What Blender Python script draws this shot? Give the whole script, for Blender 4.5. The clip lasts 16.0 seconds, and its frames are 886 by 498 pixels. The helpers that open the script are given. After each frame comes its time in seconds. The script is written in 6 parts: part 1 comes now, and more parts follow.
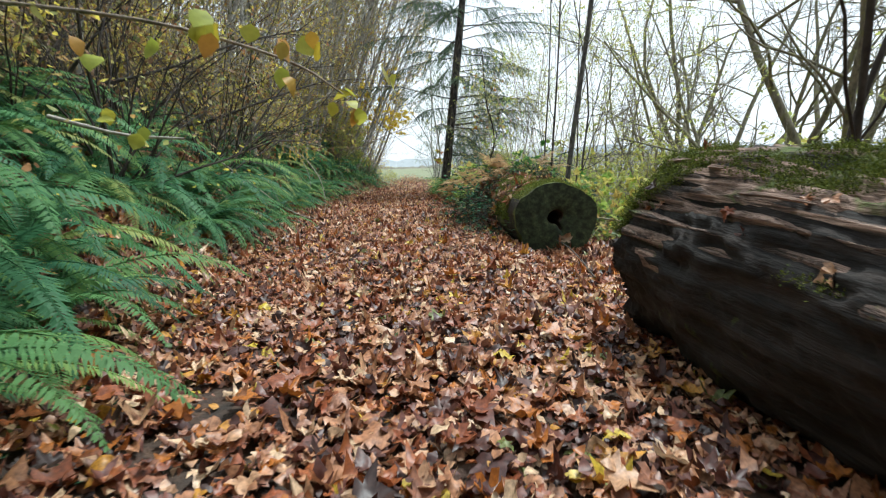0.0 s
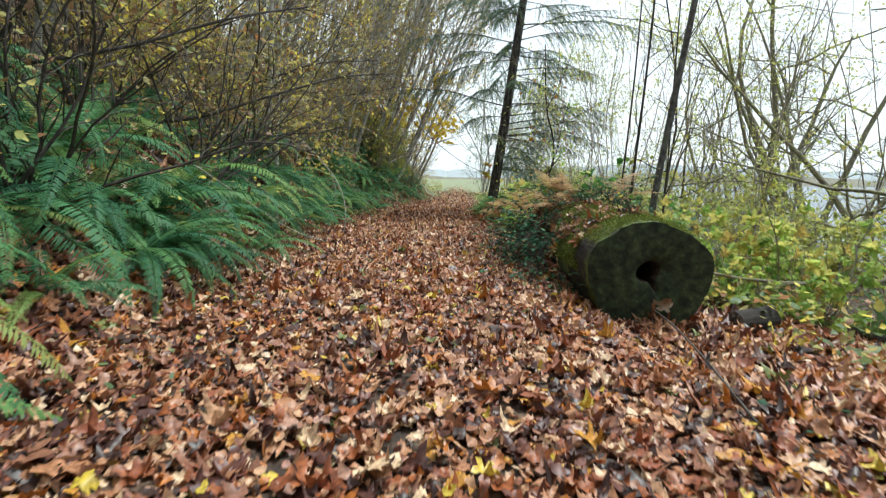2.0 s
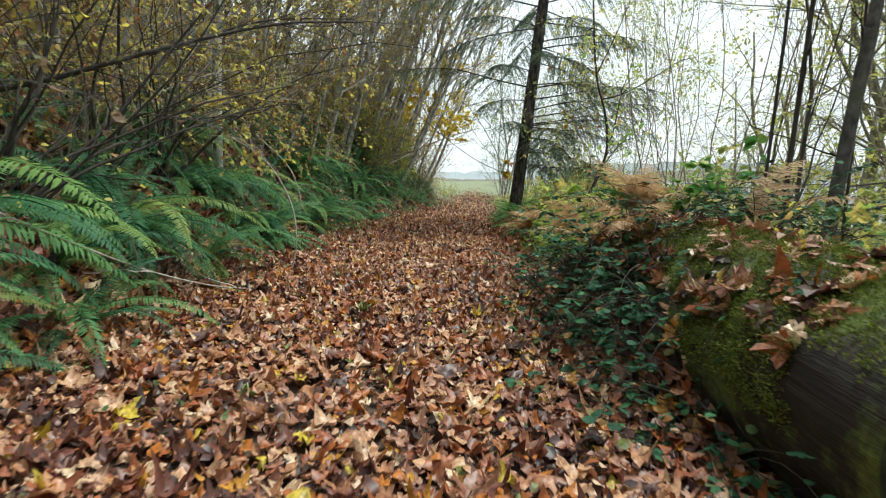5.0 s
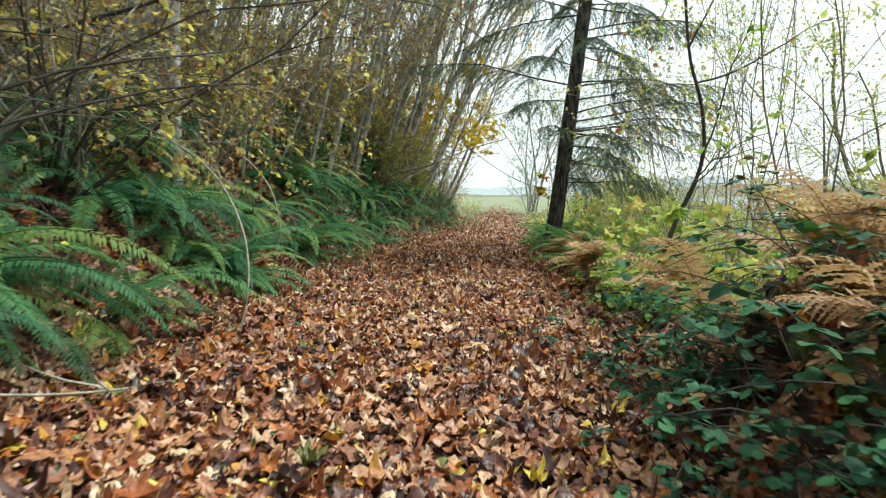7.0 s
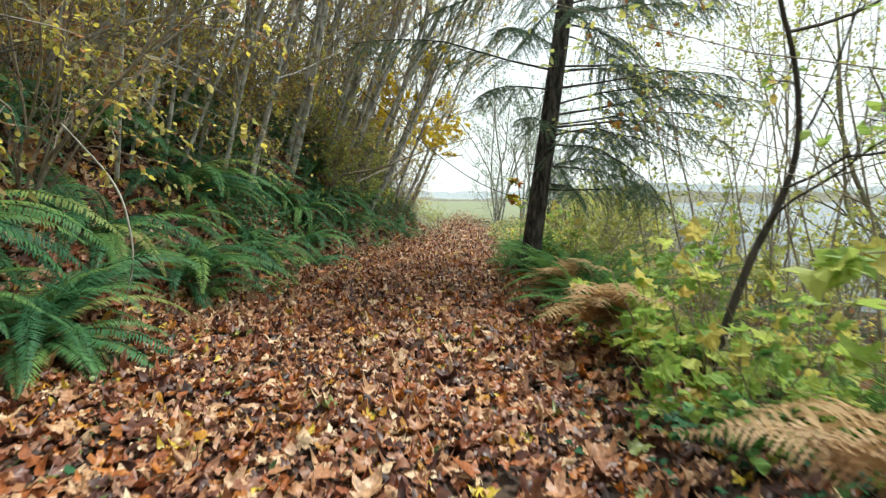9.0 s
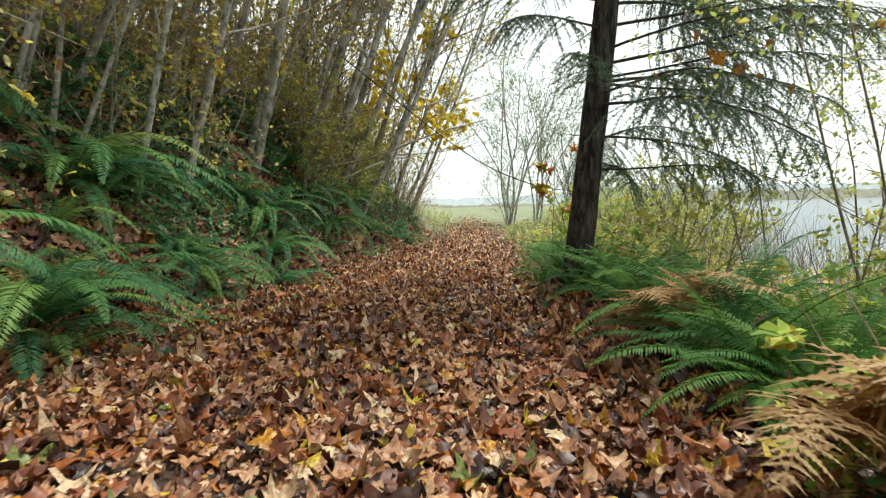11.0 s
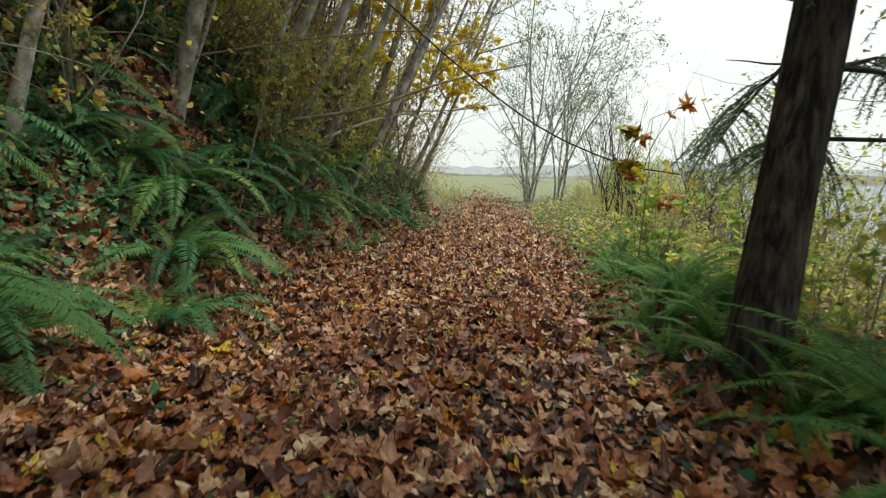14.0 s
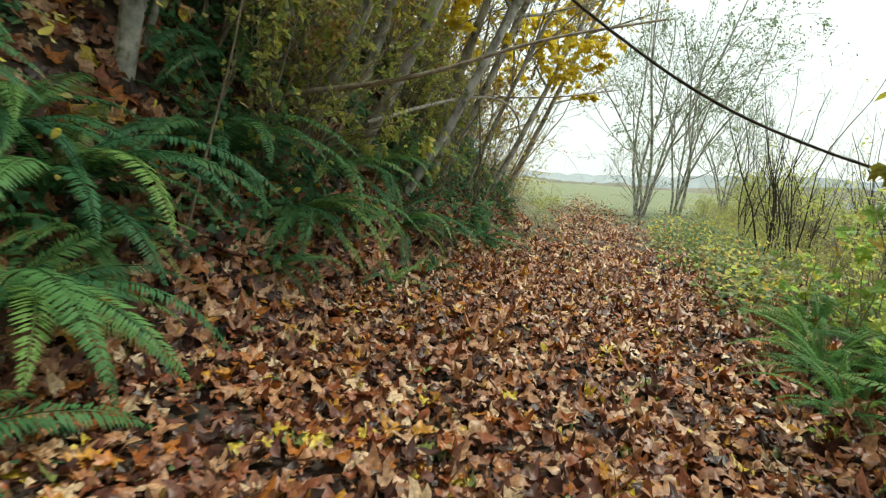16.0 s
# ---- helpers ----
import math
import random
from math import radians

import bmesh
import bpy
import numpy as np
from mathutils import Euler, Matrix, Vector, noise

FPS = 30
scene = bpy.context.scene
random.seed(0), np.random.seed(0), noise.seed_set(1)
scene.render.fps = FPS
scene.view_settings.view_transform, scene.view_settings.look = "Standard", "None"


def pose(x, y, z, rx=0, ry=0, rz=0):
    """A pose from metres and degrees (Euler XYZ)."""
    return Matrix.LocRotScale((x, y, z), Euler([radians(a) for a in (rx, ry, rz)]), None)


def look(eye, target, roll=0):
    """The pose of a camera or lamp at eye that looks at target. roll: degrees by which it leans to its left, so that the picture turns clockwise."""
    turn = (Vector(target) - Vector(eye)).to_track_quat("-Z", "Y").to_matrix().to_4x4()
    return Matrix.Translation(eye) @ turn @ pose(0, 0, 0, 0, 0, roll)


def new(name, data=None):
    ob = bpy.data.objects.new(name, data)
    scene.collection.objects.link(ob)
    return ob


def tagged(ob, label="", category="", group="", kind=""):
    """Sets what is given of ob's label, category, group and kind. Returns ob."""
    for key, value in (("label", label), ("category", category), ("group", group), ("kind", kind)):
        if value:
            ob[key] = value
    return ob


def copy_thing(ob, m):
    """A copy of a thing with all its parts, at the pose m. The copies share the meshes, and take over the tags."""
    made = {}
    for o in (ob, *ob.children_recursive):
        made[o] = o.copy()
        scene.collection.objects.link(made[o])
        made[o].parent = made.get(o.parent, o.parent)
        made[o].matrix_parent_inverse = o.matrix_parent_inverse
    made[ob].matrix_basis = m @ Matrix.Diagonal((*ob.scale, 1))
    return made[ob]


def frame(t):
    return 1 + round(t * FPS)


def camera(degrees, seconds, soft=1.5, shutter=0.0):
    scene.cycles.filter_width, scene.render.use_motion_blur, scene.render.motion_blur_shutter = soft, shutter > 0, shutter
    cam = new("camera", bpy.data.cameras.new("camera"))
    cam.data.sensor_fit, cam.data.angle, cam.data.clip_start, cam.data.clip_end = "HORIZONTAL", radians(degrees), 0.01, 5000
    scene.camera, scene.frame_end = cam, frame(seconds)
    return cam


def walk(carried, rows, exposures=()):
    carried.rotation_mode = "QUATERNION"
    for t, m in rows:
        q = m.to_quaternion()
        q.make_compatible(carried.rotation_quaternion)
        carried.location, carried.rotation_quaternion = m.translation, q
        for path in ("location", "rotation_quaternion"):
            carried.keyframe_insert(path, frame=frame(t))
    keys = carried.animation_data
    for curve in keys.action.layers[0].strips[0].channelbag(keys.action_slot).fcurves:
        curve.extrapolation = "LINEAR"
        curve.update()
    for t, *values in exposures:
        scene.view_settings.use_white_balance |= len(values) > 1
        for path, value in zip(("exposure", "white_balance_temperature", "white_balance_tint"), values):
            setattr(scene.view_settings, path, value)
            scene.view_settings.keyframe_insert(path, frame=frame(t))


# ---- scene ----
cam = camera(79.2, 16.0, 1.2, 0.3)
PATH = [
    (0, (-0.459, -5.351, 0.945), (-0.24, -3.387, 0.634), -2.1),
    (0.5, (-0.354, -4.877, 0.963), (-0.138, -2.926, 0.578), -0.1),
    (1, (-0.307, -4.414, 0.995), (-0.027, -2.474, 0.598), -1.1),
    (1.5, (-0.246, -3.947, 1.007), (-0.139, -1.989, 0.613), 2.0),
    (2, (-0.197, -3.484, 1.025), (-0.144, -1.503, 0.755), 0.7),
    (2.5, (-0.147, -2.992, 1.026), (-0.109, -0.998, 0.876), 1.2),
    (3, (-0.167, -2.478, 1.047), (-0.131, -0.48, 0.982), -1.2),
    (3.2, (-0.166, -2.27, 1.044), (-0.121, -0.273, 0.949), -0.2),
    (5.3, (0.075, -0.209, 1.002), (0.05, 1.774, 0.74), -0.5),
    (5.5, (0.076, 0.006, 1.0), (0.069, 1.99, 0.749), 0.3),
    (6, (0.065, 0.423, 1.053), (-0.006, 2.402, 0.769), -0.5),
    (6.5, (0.073, 0.914, 1.049), (-0.037, 2.892, 0.773), 0.7),
    (7, (0.033, 1.39, 1.029), (-0.069, 3.377, 0.827), -0.7),
    (7.5, (0.063, 1.907, 1.044), (0.108, 3.892, 0.803), -0.0),
    (8, (0.056, 2.334, 1.057), (0.082, 4.311, 0.758), -0.1),
    (8.5, (0.117, 2.814, 1.069), (0.21, 4.799, 0.845), -1.1),
    (9, (0.121, 3.277, 1.101), (0.153, 5.268, 0.912), -0.3),
    (9.2, (0.154, 3.55, 1.083), (0.124, 5.544, 0.927), -1.0),
    (11.3, (0.126, 5.695, 0.899), (0.136, 7.688, 0.733), -1.8),
    (11.5, (0.128, 5.855, 0.895), (0.127, 7.844, 0.687), -0.8),
    (12, (0.052, 6.368, 0.914), (0.002, 8.352, 0.662), 2.4),
    (12.5, (0.041, 6.824, 0.931), (-0.041, 8.804, 0.663), 1.5),
    (13, (0.015, 7.274, 0.96), (-0.003, 9.26, 0.73), 1.5),
    (13.5, (0.023, 7.75, 0.995), (0.009, 9.738, 0.78), 3.0),
    (14, (-0.021, 8.201, 1.032), (-0.029, 10.181, 0.75), 0.9),
    (14.5, (0.011, 8.724, 1.043), (-0.163, 10.705, 0.831), 2.7),
    (15, (0.014, 9.219, 1.034), (-0.241, 11.19, 0.811), 2.7),
    (15.5, (0.06, 9.819, 1.04), (-0.314, 11.767, 0.782), 2.5),
    (16, (0.106, 10.299, 1.018), (-0.258, 12.245, 0.738), 3.2),
]
# the camera's own brightening and darkening along the way
EXPOSURES = [(0, 0.82, 5950, 3), (2, 0.86, 6000, 1), (3, 0.42, 6150, 3), (5.5, 0.8, 6200, -2), (7, 0.96, 6200, -4), (9, 0.92, 6350, -1), (11.5, 0.9, 6700, -1), (12.5, 1.18, 6800, 0), (13.2, 1.0, 6750, 0), (14, 0.48, 6750, 0), (15, 0.42, 6700, 0), (16, 0.67, 6650, -6)]
walk(cam, [(t, look(eye, target, roll)) for t, eye, target, roll in PATH], EXPOSURES)

# ---- world ----
# overcast sky: a hazy sky texture under a pale cloud sheet
world = bpy.data.worlds.new("World")
scene.world = world
world.use_nodes = True
wn, wl = world.node_tree.nodes, world.node_tree.links
wn.clear()
sky = wn.new("ShaderNodeTexSky")
sky.sky_type, sky.sun_disc = "NISHITA", False
sky.sun_elevation, sky.sun_rotation = radians(64), radians(54)
sky.dust_density, sky.air_density = 4.0, 1.0
cloud = wn.new("ShaderNodeTexNoise")
cloud.inputs["Scale"].default_value, cloud.inputs["Detail"].default_value = 2.2, 5.0
ramp = wn.new("ShaderNodeValToRGB")
ramp.color_ramp.elements[0].position, ramp.color_ramp.elements[0].color = 0.25, (8.4, 8.7, 9.1, 1)
ramp.color_ramp.elements[1].position, ramp.color_ramp.elements[1].color = 0.75, (10.6, 10.8, 11.1, 1)
mix = wn.new("ShaderNodeMix")
mix.data_type = "RGBA"
mix.inputs[0].default_value = 0.82
back = wn.new("ShaderNodeBackground")
back.inputs["Strength"].default_value = 0.085
wl.new(cloud.outputs["Fac"], ramp.inputs["Fac"])
wl.new(sky.outputs["Color"], mix.inputs[6])
wl.new(ramp.outputs["Color"], mix.inputs[7])
wl.new(mix.outputs[2], back.inputs["Color"])
wl.new(back.outputs["Background"], wn.new("ShaderNodeOutputWorld").inputs["Surface"])

sun = new("sun", bpy.data.lights.new("sun", "SUN"))
sun.data.energy, sun.data.angle, sun.data.color = 2.7, radians(11), (1.0, 0.97, 0.92)
sun.matrix_world = look((8, 5.8, 20.3), (0, 0, 0))

# ---- materials ----
def nodes_of(name):
    m = bpy.data.materials.new(name)
    m.use_nodes = True
    nt = m.node_tree
    nt.nodes.clear()
    out = nt.nodes.new("ShaderNodeOutputMaterial")
    b = nt.nodes.new("ShaderNodeBsdfPrincipled")
    nt.links.new(b.outputs["BSDF"], out.inputs["Surface"])
    return m, nt, b, out


def ramp_node(nt, fac, stops, smooth=True):
    r = nt.nodes.new("ShaderNodeValToRGB")
    cr = r.color_ramp
    cr.interpolation = "LINEAR" if smooth else "CONSTANT"
    while len(cr.elements) < len(stops):
        cr.elements.new(0.5)
    for e, (p, c) in zip(cr.elements, stops):
        e.position, e.color = p, (*c, 1)
    nt.links.new(fac, r.inputs["Fac"])
    return r.outputs["Color"]


def noise_node(nt, scale, detail=4.0, rough=0.55, stretch=None, kind="Object"):
    tc = nt.nodes.new("ShaderNodeTexCoord")
    mp = nt.nodes.new("ShaderNodeMapping")
    if stretch:
        mp.inputs["Scale"].default_value = stretch
    nt.links.new(tc.outputs[kind], mp.inputs["Vector"])
    n = nt.nodes.new("ShaderNodeTexNoise")
    n.inputs["Scale"].default_value, n.inputs["Detail"].default_value, n.inputs["Roughness"].default_value = scale, detail, rough
    nt.links.new(mp.outputs["Vector"], n.inputs["Vector"])
    return n.outputs["Fac"]


def mix_node(nt, fac, a, b, mode="MIX"):
    m = nt.nodes.new("ShaderNodeMix")
    m.data_type, m.blend_type = "RGBA", mode
    for sock, v in ((m.inputs[0], fac), (m.inputs[6], a), (m.inputs[7], b)):
        if isinstance(v, (int, float)):
            sock.default_value = v
        elif isinstance(v, tuple):
            sock.default_value = (*v, 1)
        else:
            nt.links.new(v, sock)
    return m.outputs[2]


def maths(nt, op, a, b=0.5):
    m = nt.nodes.new("ShaderNodeMath")
    m.operation = op
    m.use_clamp = op in ("MULTIPLY", "ADD", "SUBTRACT")
    for sock, v in ((m.inputs[0], a), (m.inputs[1], b)):
        if isinstance(v, (int, float)):
            sock.default_value = v
        else:
            nt.links.new(v, sock)
    return m.outputs[0]


def bump_node(nt, bsdf, h, strength, dist):
    b = nt.nodes.new("ShaderNodeBump")
    b.inputs["Strength"].default_value, b.inputs["Distance"].default_value = strength, dist
    nt.links.new(h, b.inputs["Height"])
    nt.links.new(b.outputs["Normal"], bsdf.inputs["Normal"])


def island_random(nt):
    return nt.nodes.new("ShaderNodeNewGeometry").outputs["Random Per Island"]


def object_random(nt):
    return nt.nodes.new("ShaderNodeObjectInfo").outputs["Random"]


def leaf_material(name, stops, rough=0.5, through_light=0.25, smooth=True, per_object=False, speck=0.35, scale=40, shine=0.35):
    """Thin leaves: a colour of its own for each leaf, blotches, and light that shines through."""
    m, nt, b, out = nodes_of(name)
    rnd = object_random(nt) if per_object else island_random(nt)
    col = ramp_node(nt, rnd, stops, smooth)
    blot = noise_node(nt, scale, 3, 0.6)
    col = mix_node(nt, speck, col, mix_node(nt, 1.0, col, ramp_node(nt, blot, [(0.3, (0.35, 0.3, 0.28)), (0.7, (1.25, 1.2, 1.1))]), "MULTIPLY"))
    nt.links.new(col, b.inputs["Base Color"])
    b.inputs["Roughness"].default_value = rough
    b.inputs["Specular IOR Level"].default_value = shine
    tr = nt.nodes.new("ShaderNodeBsdfTranslucent")
    nt.links.new(col, tr.inputs["Color"])
    mx = nt.nodes.new("ShaderNodeMixShader")
    mx.inputs[0].default_value = through_light
    nt.links.new(b.outputs["BSDF"], mx.inputs[1])
    nt.links.new(tr.outputs["BSDF"], mx.inputs[2])
    nt.links.new(mx.outputs["Shader"], out.inputs["Surface"])
    return m


def bark_material(name, dark, light, moss=None, moss_amount=0.5, scale=9, depth=0.012, stretch=(1, 1, 0.22), blot=2.5, edge_at=(0.32, 0.68)):
    m, nt, b, out = nodes_of(name)
    fine = noise_node(nt, scale * 3, 6, 0.65, stretch)
    wide = noise_node(nt, blot, 3, 0.6)
    col = ramp_node(nt, fine, [(edge_at[0], dark), (edge_at[1], light)])
    col = mix_node(nt, 0.6, col, mix_node(nt, 1.0, col, ramp_node(nt, wide, [(0.3, (0.45, 0.43, 0.42)), (0.7, (1.2, 1.2, 1.18))]), "MULTIPLY"))
    if moss:
        patch = noise_node(nt, blot * 1.7, 4, 0.65)
        edge = ramp_node(nt, patch, [(0.62 - 0.3 * moss_amount, (0, 0, 0)), (0.72 - 0.3 * moss_amount, (1, 1, 1))])
        col = mix_node(nt, edge, col, moss)
    nt.links.new(col, b.inputs["Base Color"])
    b.inputs["Roughness"].default_value = 0.9
    bump_node(nt, b, fine, 0.9, depth)
    return m


def plain_material(name, a, c, scale=20, rough=0.85, bump=0.0):
    m, nt, b, out = nodes_of(name)
    n = noise_node(nt, scale, 5, 0.6)
    nt.links.new(ramp_node(nt, n, [(0.3, a), (0.7, c)]), b.inputs["Base Color"])
    b.inputs["Roughness"].default_value = rough
    if bump:
        bump_node(nt, b, n, 0.8, bump)
    return m


LITTER_STOPS = [(0.0, (0.28, 0.090, 0.042)), (0.08, (0.095, 0.034, 0.024)), (0.15, (0.43, 0.210, 0.112)), (0.25, (0.58, 0.355, 0.215)),
                (0.34, (0.34, 0.110, 0.038)), (0.42, (0.16, 0.060, 0.043)), (0.49, (0.48, 0.250, 0.138)), (0.57, (0.045, 0.022, 0.018)),
                (0.64, (0.29, 0.135, 0.085)), (0.74, (0.69, 0.51, 0.34)), (0.81, (0.45, 0.16, 0.03)), (0.86, (0.38, 0.205, 0.14)),
                (0.89, (0.085, 0.038, 0.034)), (0.94, (0.54, 0.27, 0.04)), (0.975, (0.60, 0.46, 0.06)), (0.992, (0.19, 0.23, 0.07))]
M_LITTER = leaf_material("fallen_leaf", LITTER_STOPS, 0.45, 0.16, False, speck=0.9, scale=55, shine=0.45)
M_LITTER_OBJ = leaf_material("fallen_leaf_loose", LITTER_STOPS, 0.45, 0.16, False, True, speck=0.9, scale=7, shine=0.45)
M_FERN = leaf_material("sword_fern_green", [(0, (0.050, 0.150, 0.080)), (0.35, (0.085, 0.220, 0.095)), (0.7, (0.135, 0.285, 0.098)), (0.9, (0.22, 0.36, 0.10)), (1, (0.32, 0.36, 0.12))], 0.5, 0.42, True, True, 0.3, 12, 0.15)
# fern green made more vivid, in part by backlight put into it
M_BACKLITFERN = leaf_material("backlit_fern_green", [(0, (0.060, 0.17, 0.050)), (0.5, (0.10, 0.235, 0.060)), (1, (0.19, 0.32, 0.075))], 0.5, 0.4, True, True, 0.3, 12, 0.12)
M_BRACKEN = leaf_material("dead_bracken_tan", [(0, (0.46, 0.29, 0.15)), (0.3, (0.62, 0.44, 0.27)), (0.6, (0.54, 0.38, 0.20)), (0.85, (0.42, 0.27, 0.13)), (1, (0.52, 0.42, 0.15))], 0.7, 0.35, True, True, 0.4, 14)
M_BRAMBLE = leaf_material("bramble_leaf", [(0, (0.018, 0.055, 0.030)), (0.5, (0.034, 0.105, 0.052)), (0.85, (0.06, 0.17, 0.07)), (0.96, (0.22, 0.10, 0.035)), (1, (0.24, 0.22, 0.05))], 0.6, 0.15, True, False, 0.4, 25, 0.12)
M_IVY = leaf_material("ivy_leaf", [(0, (0.058, 0.145, 0.0725)), (0.7, (0.109, 0.246, 0.109)), (1, (0.232, 0.348, 0.131))], 0.6, 0.2, True, False, 0.35, 25, 0.2)
M_YELLOW = leaf_material("autumn_yellow_leaf", [(0, (0.50, 0.46, 0.06)), (0.4, (0.42, 0.50, 0.08)), (0.75, (0.62, 0.50, 0.05)), (0.92, (0.50, 0.26, 0.05)), (1, (0.25, 0.35, 0.07))], 0.5, 0.45, True, False, 0.3, 30)
M_LIME = leaf_material("lime_green_leaf", [(0, (0.26, 0.43, 0.10)), (0.5, (0.42, 0.57, 0.13)), (0.8, (0.62, 0.68, 0.19)), (0.95, (0.72, 0.60, 0.18)), (1, (0.50, 0.30, 0.08))], 0.5, 0.55, True, False, 0.3, 30)
M_GOLD = leaf_material("golden_leaf", [(0, (0.78, 0.58, 0.05)), (0.6, (0.82, 0.67, 0.07)), (1, (0.70, 0.60, 0.10))], 0.5, 0.6, True, False, 0.25, 30)
M_FRESHLEAF = leaf_material("fresh_green_leaf", [(0, (0.07, 0.19, 0.05)), (0.5, (0.13, 0.29, 0.065)), (0.85, (0.26, 0.40, 0.09)), (1, (0.48, 0.46, 0.11))], 0.5, 0.4, True, False, 0.3, 30)
M_RUST = leaf_material("orange_brown_leaf", [(0, (0.42, 0.14, 0.03)), (0.5, (0.55, 0.26, 0.04)), (1, (0.30, 0.10, 0.03))], 0.55, 0.35, True, False, 0.35, 30)
M_BRUSH = leaf_material("thicket_leaf", [(0, (0.429, 0.325, 0.169)), (0.25, (0.598, 0.546, 0.195)), (0.38, (0.351, 0.403, 0.143)), (0.50, (0.85, 0.728, 0.143)), (0.68, (0.85, 0.741, 0.13)), (0.76, (0.546, 0.416, 0.13)), (0.84, (0.494, 0.247, 0.104)), (1, (0.26, 0.156, 0.0975))], 0.55, 0.55, True, False, 0.3, 25)
M_WITHERED = leaf_material("withered_leaf", [(0, (0.377, 0.174, 0.087)), (0.3, (0.551, 0.304, 0.145)), (0.6, (0.725, 0.58, 0.16)), (0.8, (0.319, 0.377, 0.131)), (1, (0.232, 0.131, 0.0798))], 0.55, 0.45, True, False, 0.35, 25)
# thicket leaf darkened, with the shade near the start in its colour
M_SHADELEAF = leaf_material("shaded_brown_leaf", [(0, (0.16, 0.09, 0.05)), (0.35, (0.25, 0.15, 0.07)), (0.6, (0.30, 0.28, 0.09)), (0.8, (0.13, 0.17, 0.06)), (1, (0.46, 0.40, 0.09))], 0.55, 0.35, True, False, 0.35, 25)
M_PALE = leaf_material("pale_green_leaf", [(0, (0.33, 0.396, 0.132)), (0.6, (0.506, 0.55, 0.154)), (1, (0.66, 0.572, 0.143))], 0.5, 0.55, True, False, 0.3, 25)
M_SHRUBGREEN = leaf_material("grey_green_leaf", [(0, (0.12, 0.19, 0.09)), (0.6, (0.19, 0.27, 0.12)), (1, (0.30, 0.32, 0.12))], 0.5, 0.4, True, False, 0.3, 25)
M_NEEDLE = leaf_material("fir_needle", [(0, (0.08, 0.15, 0.095)), (0.6, (0.14, 0.22, 0.13)), (1, (0.20, 0.26, 0.14))], 0.5, 0.35, True, False, 0.2, 12)
M_BRIGHTMOSS = leaf_material("bright_moss", [(0, (0.06, 0.09, 0.015)), (0.5, (0.14, 0.19, 0.03)), (0.85, (0.28, 0.31, 0.05)), (1, (0.10, 0.075, 0.025))], 0.85, 0.25, True, False, 0.3, 60)
M_MOSS = leaf_material("moss", [(0, (0.05, 0.075, 0.012)), (0.5, (0.12, 0.16, 0.025)), (0.8, (0.24, 0.27, 0.045)), (1, (0.05, 0.05, 0.02))], 0.85, 0.2, True, False, 0.3, 60)
M_SPRIG = leaf_material("sprig_green", [(0, (0.06, 0.11, 0.04)), (0.6, (0.11, 0.17, 0.06)), (1, (0.22, 0.26, 0.09))], 0.5, 0.3, True, False, 0.3, 30)
M_GRASS = leaf_material("trail_grass", [(0, (0.13, 0.20, 0.06)), (0.5, (0.22, 0.27, 0.11)), (1, (0.38, 0.35, 0.20))], 0.55, 0.3, True, False, 0.2, 20)
M_DRYGRASS = leaf_material("dry_grass", [(0, (0.38, 0.28, 0.12)), (0.6, (0.46, 0.36, 0.17)), (1, (0.25, 0.24, 0.08))], 0.65, 0.3, True, False, 0.2, 20)
M_REED = leaf_material("reed_stem", [(0, (0.16, 0.12, 0.075)), (0.6, (0.25, 0.20, 0.12)), (1, (0.33, 0.28, 0.17))], 0.7, 0.2, True, False, 0.2, 20)
M_ALDER = bark_material("alder_bark", (0.13, 0.12, 0.105), (0.72, 0.70, 0.65), (0.11, 0.125, 0.04), 0.28, 3, 0.004, (1, 1, 0.7), 3.5)
M_FIR = bark_material("fir_bark", (0.006, 0.005, 0.004), (0.145, 0.12, 0.102), (0.08, 0.09, 0.05), 0.10, 7, 0.04, (1, 1, 0.22), 2.5, (0.42, 0.66))
M_DARKBARK = bark_material("dark_bark", (0.022, 0.018, 0.015), (0.09, 0.075, 0.062), None, 0, 8, 0.006, (1, 1, 0.3), 4)
M_GREYBARK = bark_material("grey_bark", (0.03, 0.027, 0.025), (0.17, 0.16, 0.145), (0.09, 0.10, 0.06), 0.1, 6, 0.006, (1, 1, 0.6), 5)
M_MOSSBARK = bark_material("mossy_bark", (0.10, 0.088, 0.062), (0.30, 0.27, 0.20), (0.19, 0.19, 0.075), 0.4, 7, 0.006, (1, 1, 0.4), 4)
M_TWIG = bark_material("twig_bark", (0.15, 0.118, 0.086), (0.43, 0.355, 0.27), None, 0, 9, 0.002, (1, 1, 0.5), 5)
M_PALETWIG = bark_material("pale_twig_bark", (0.22, 0.20, 0.165), (0.50, 0.465, 0.40), None, 0, 9, 0.002, (1, 1, 0.5), 5)


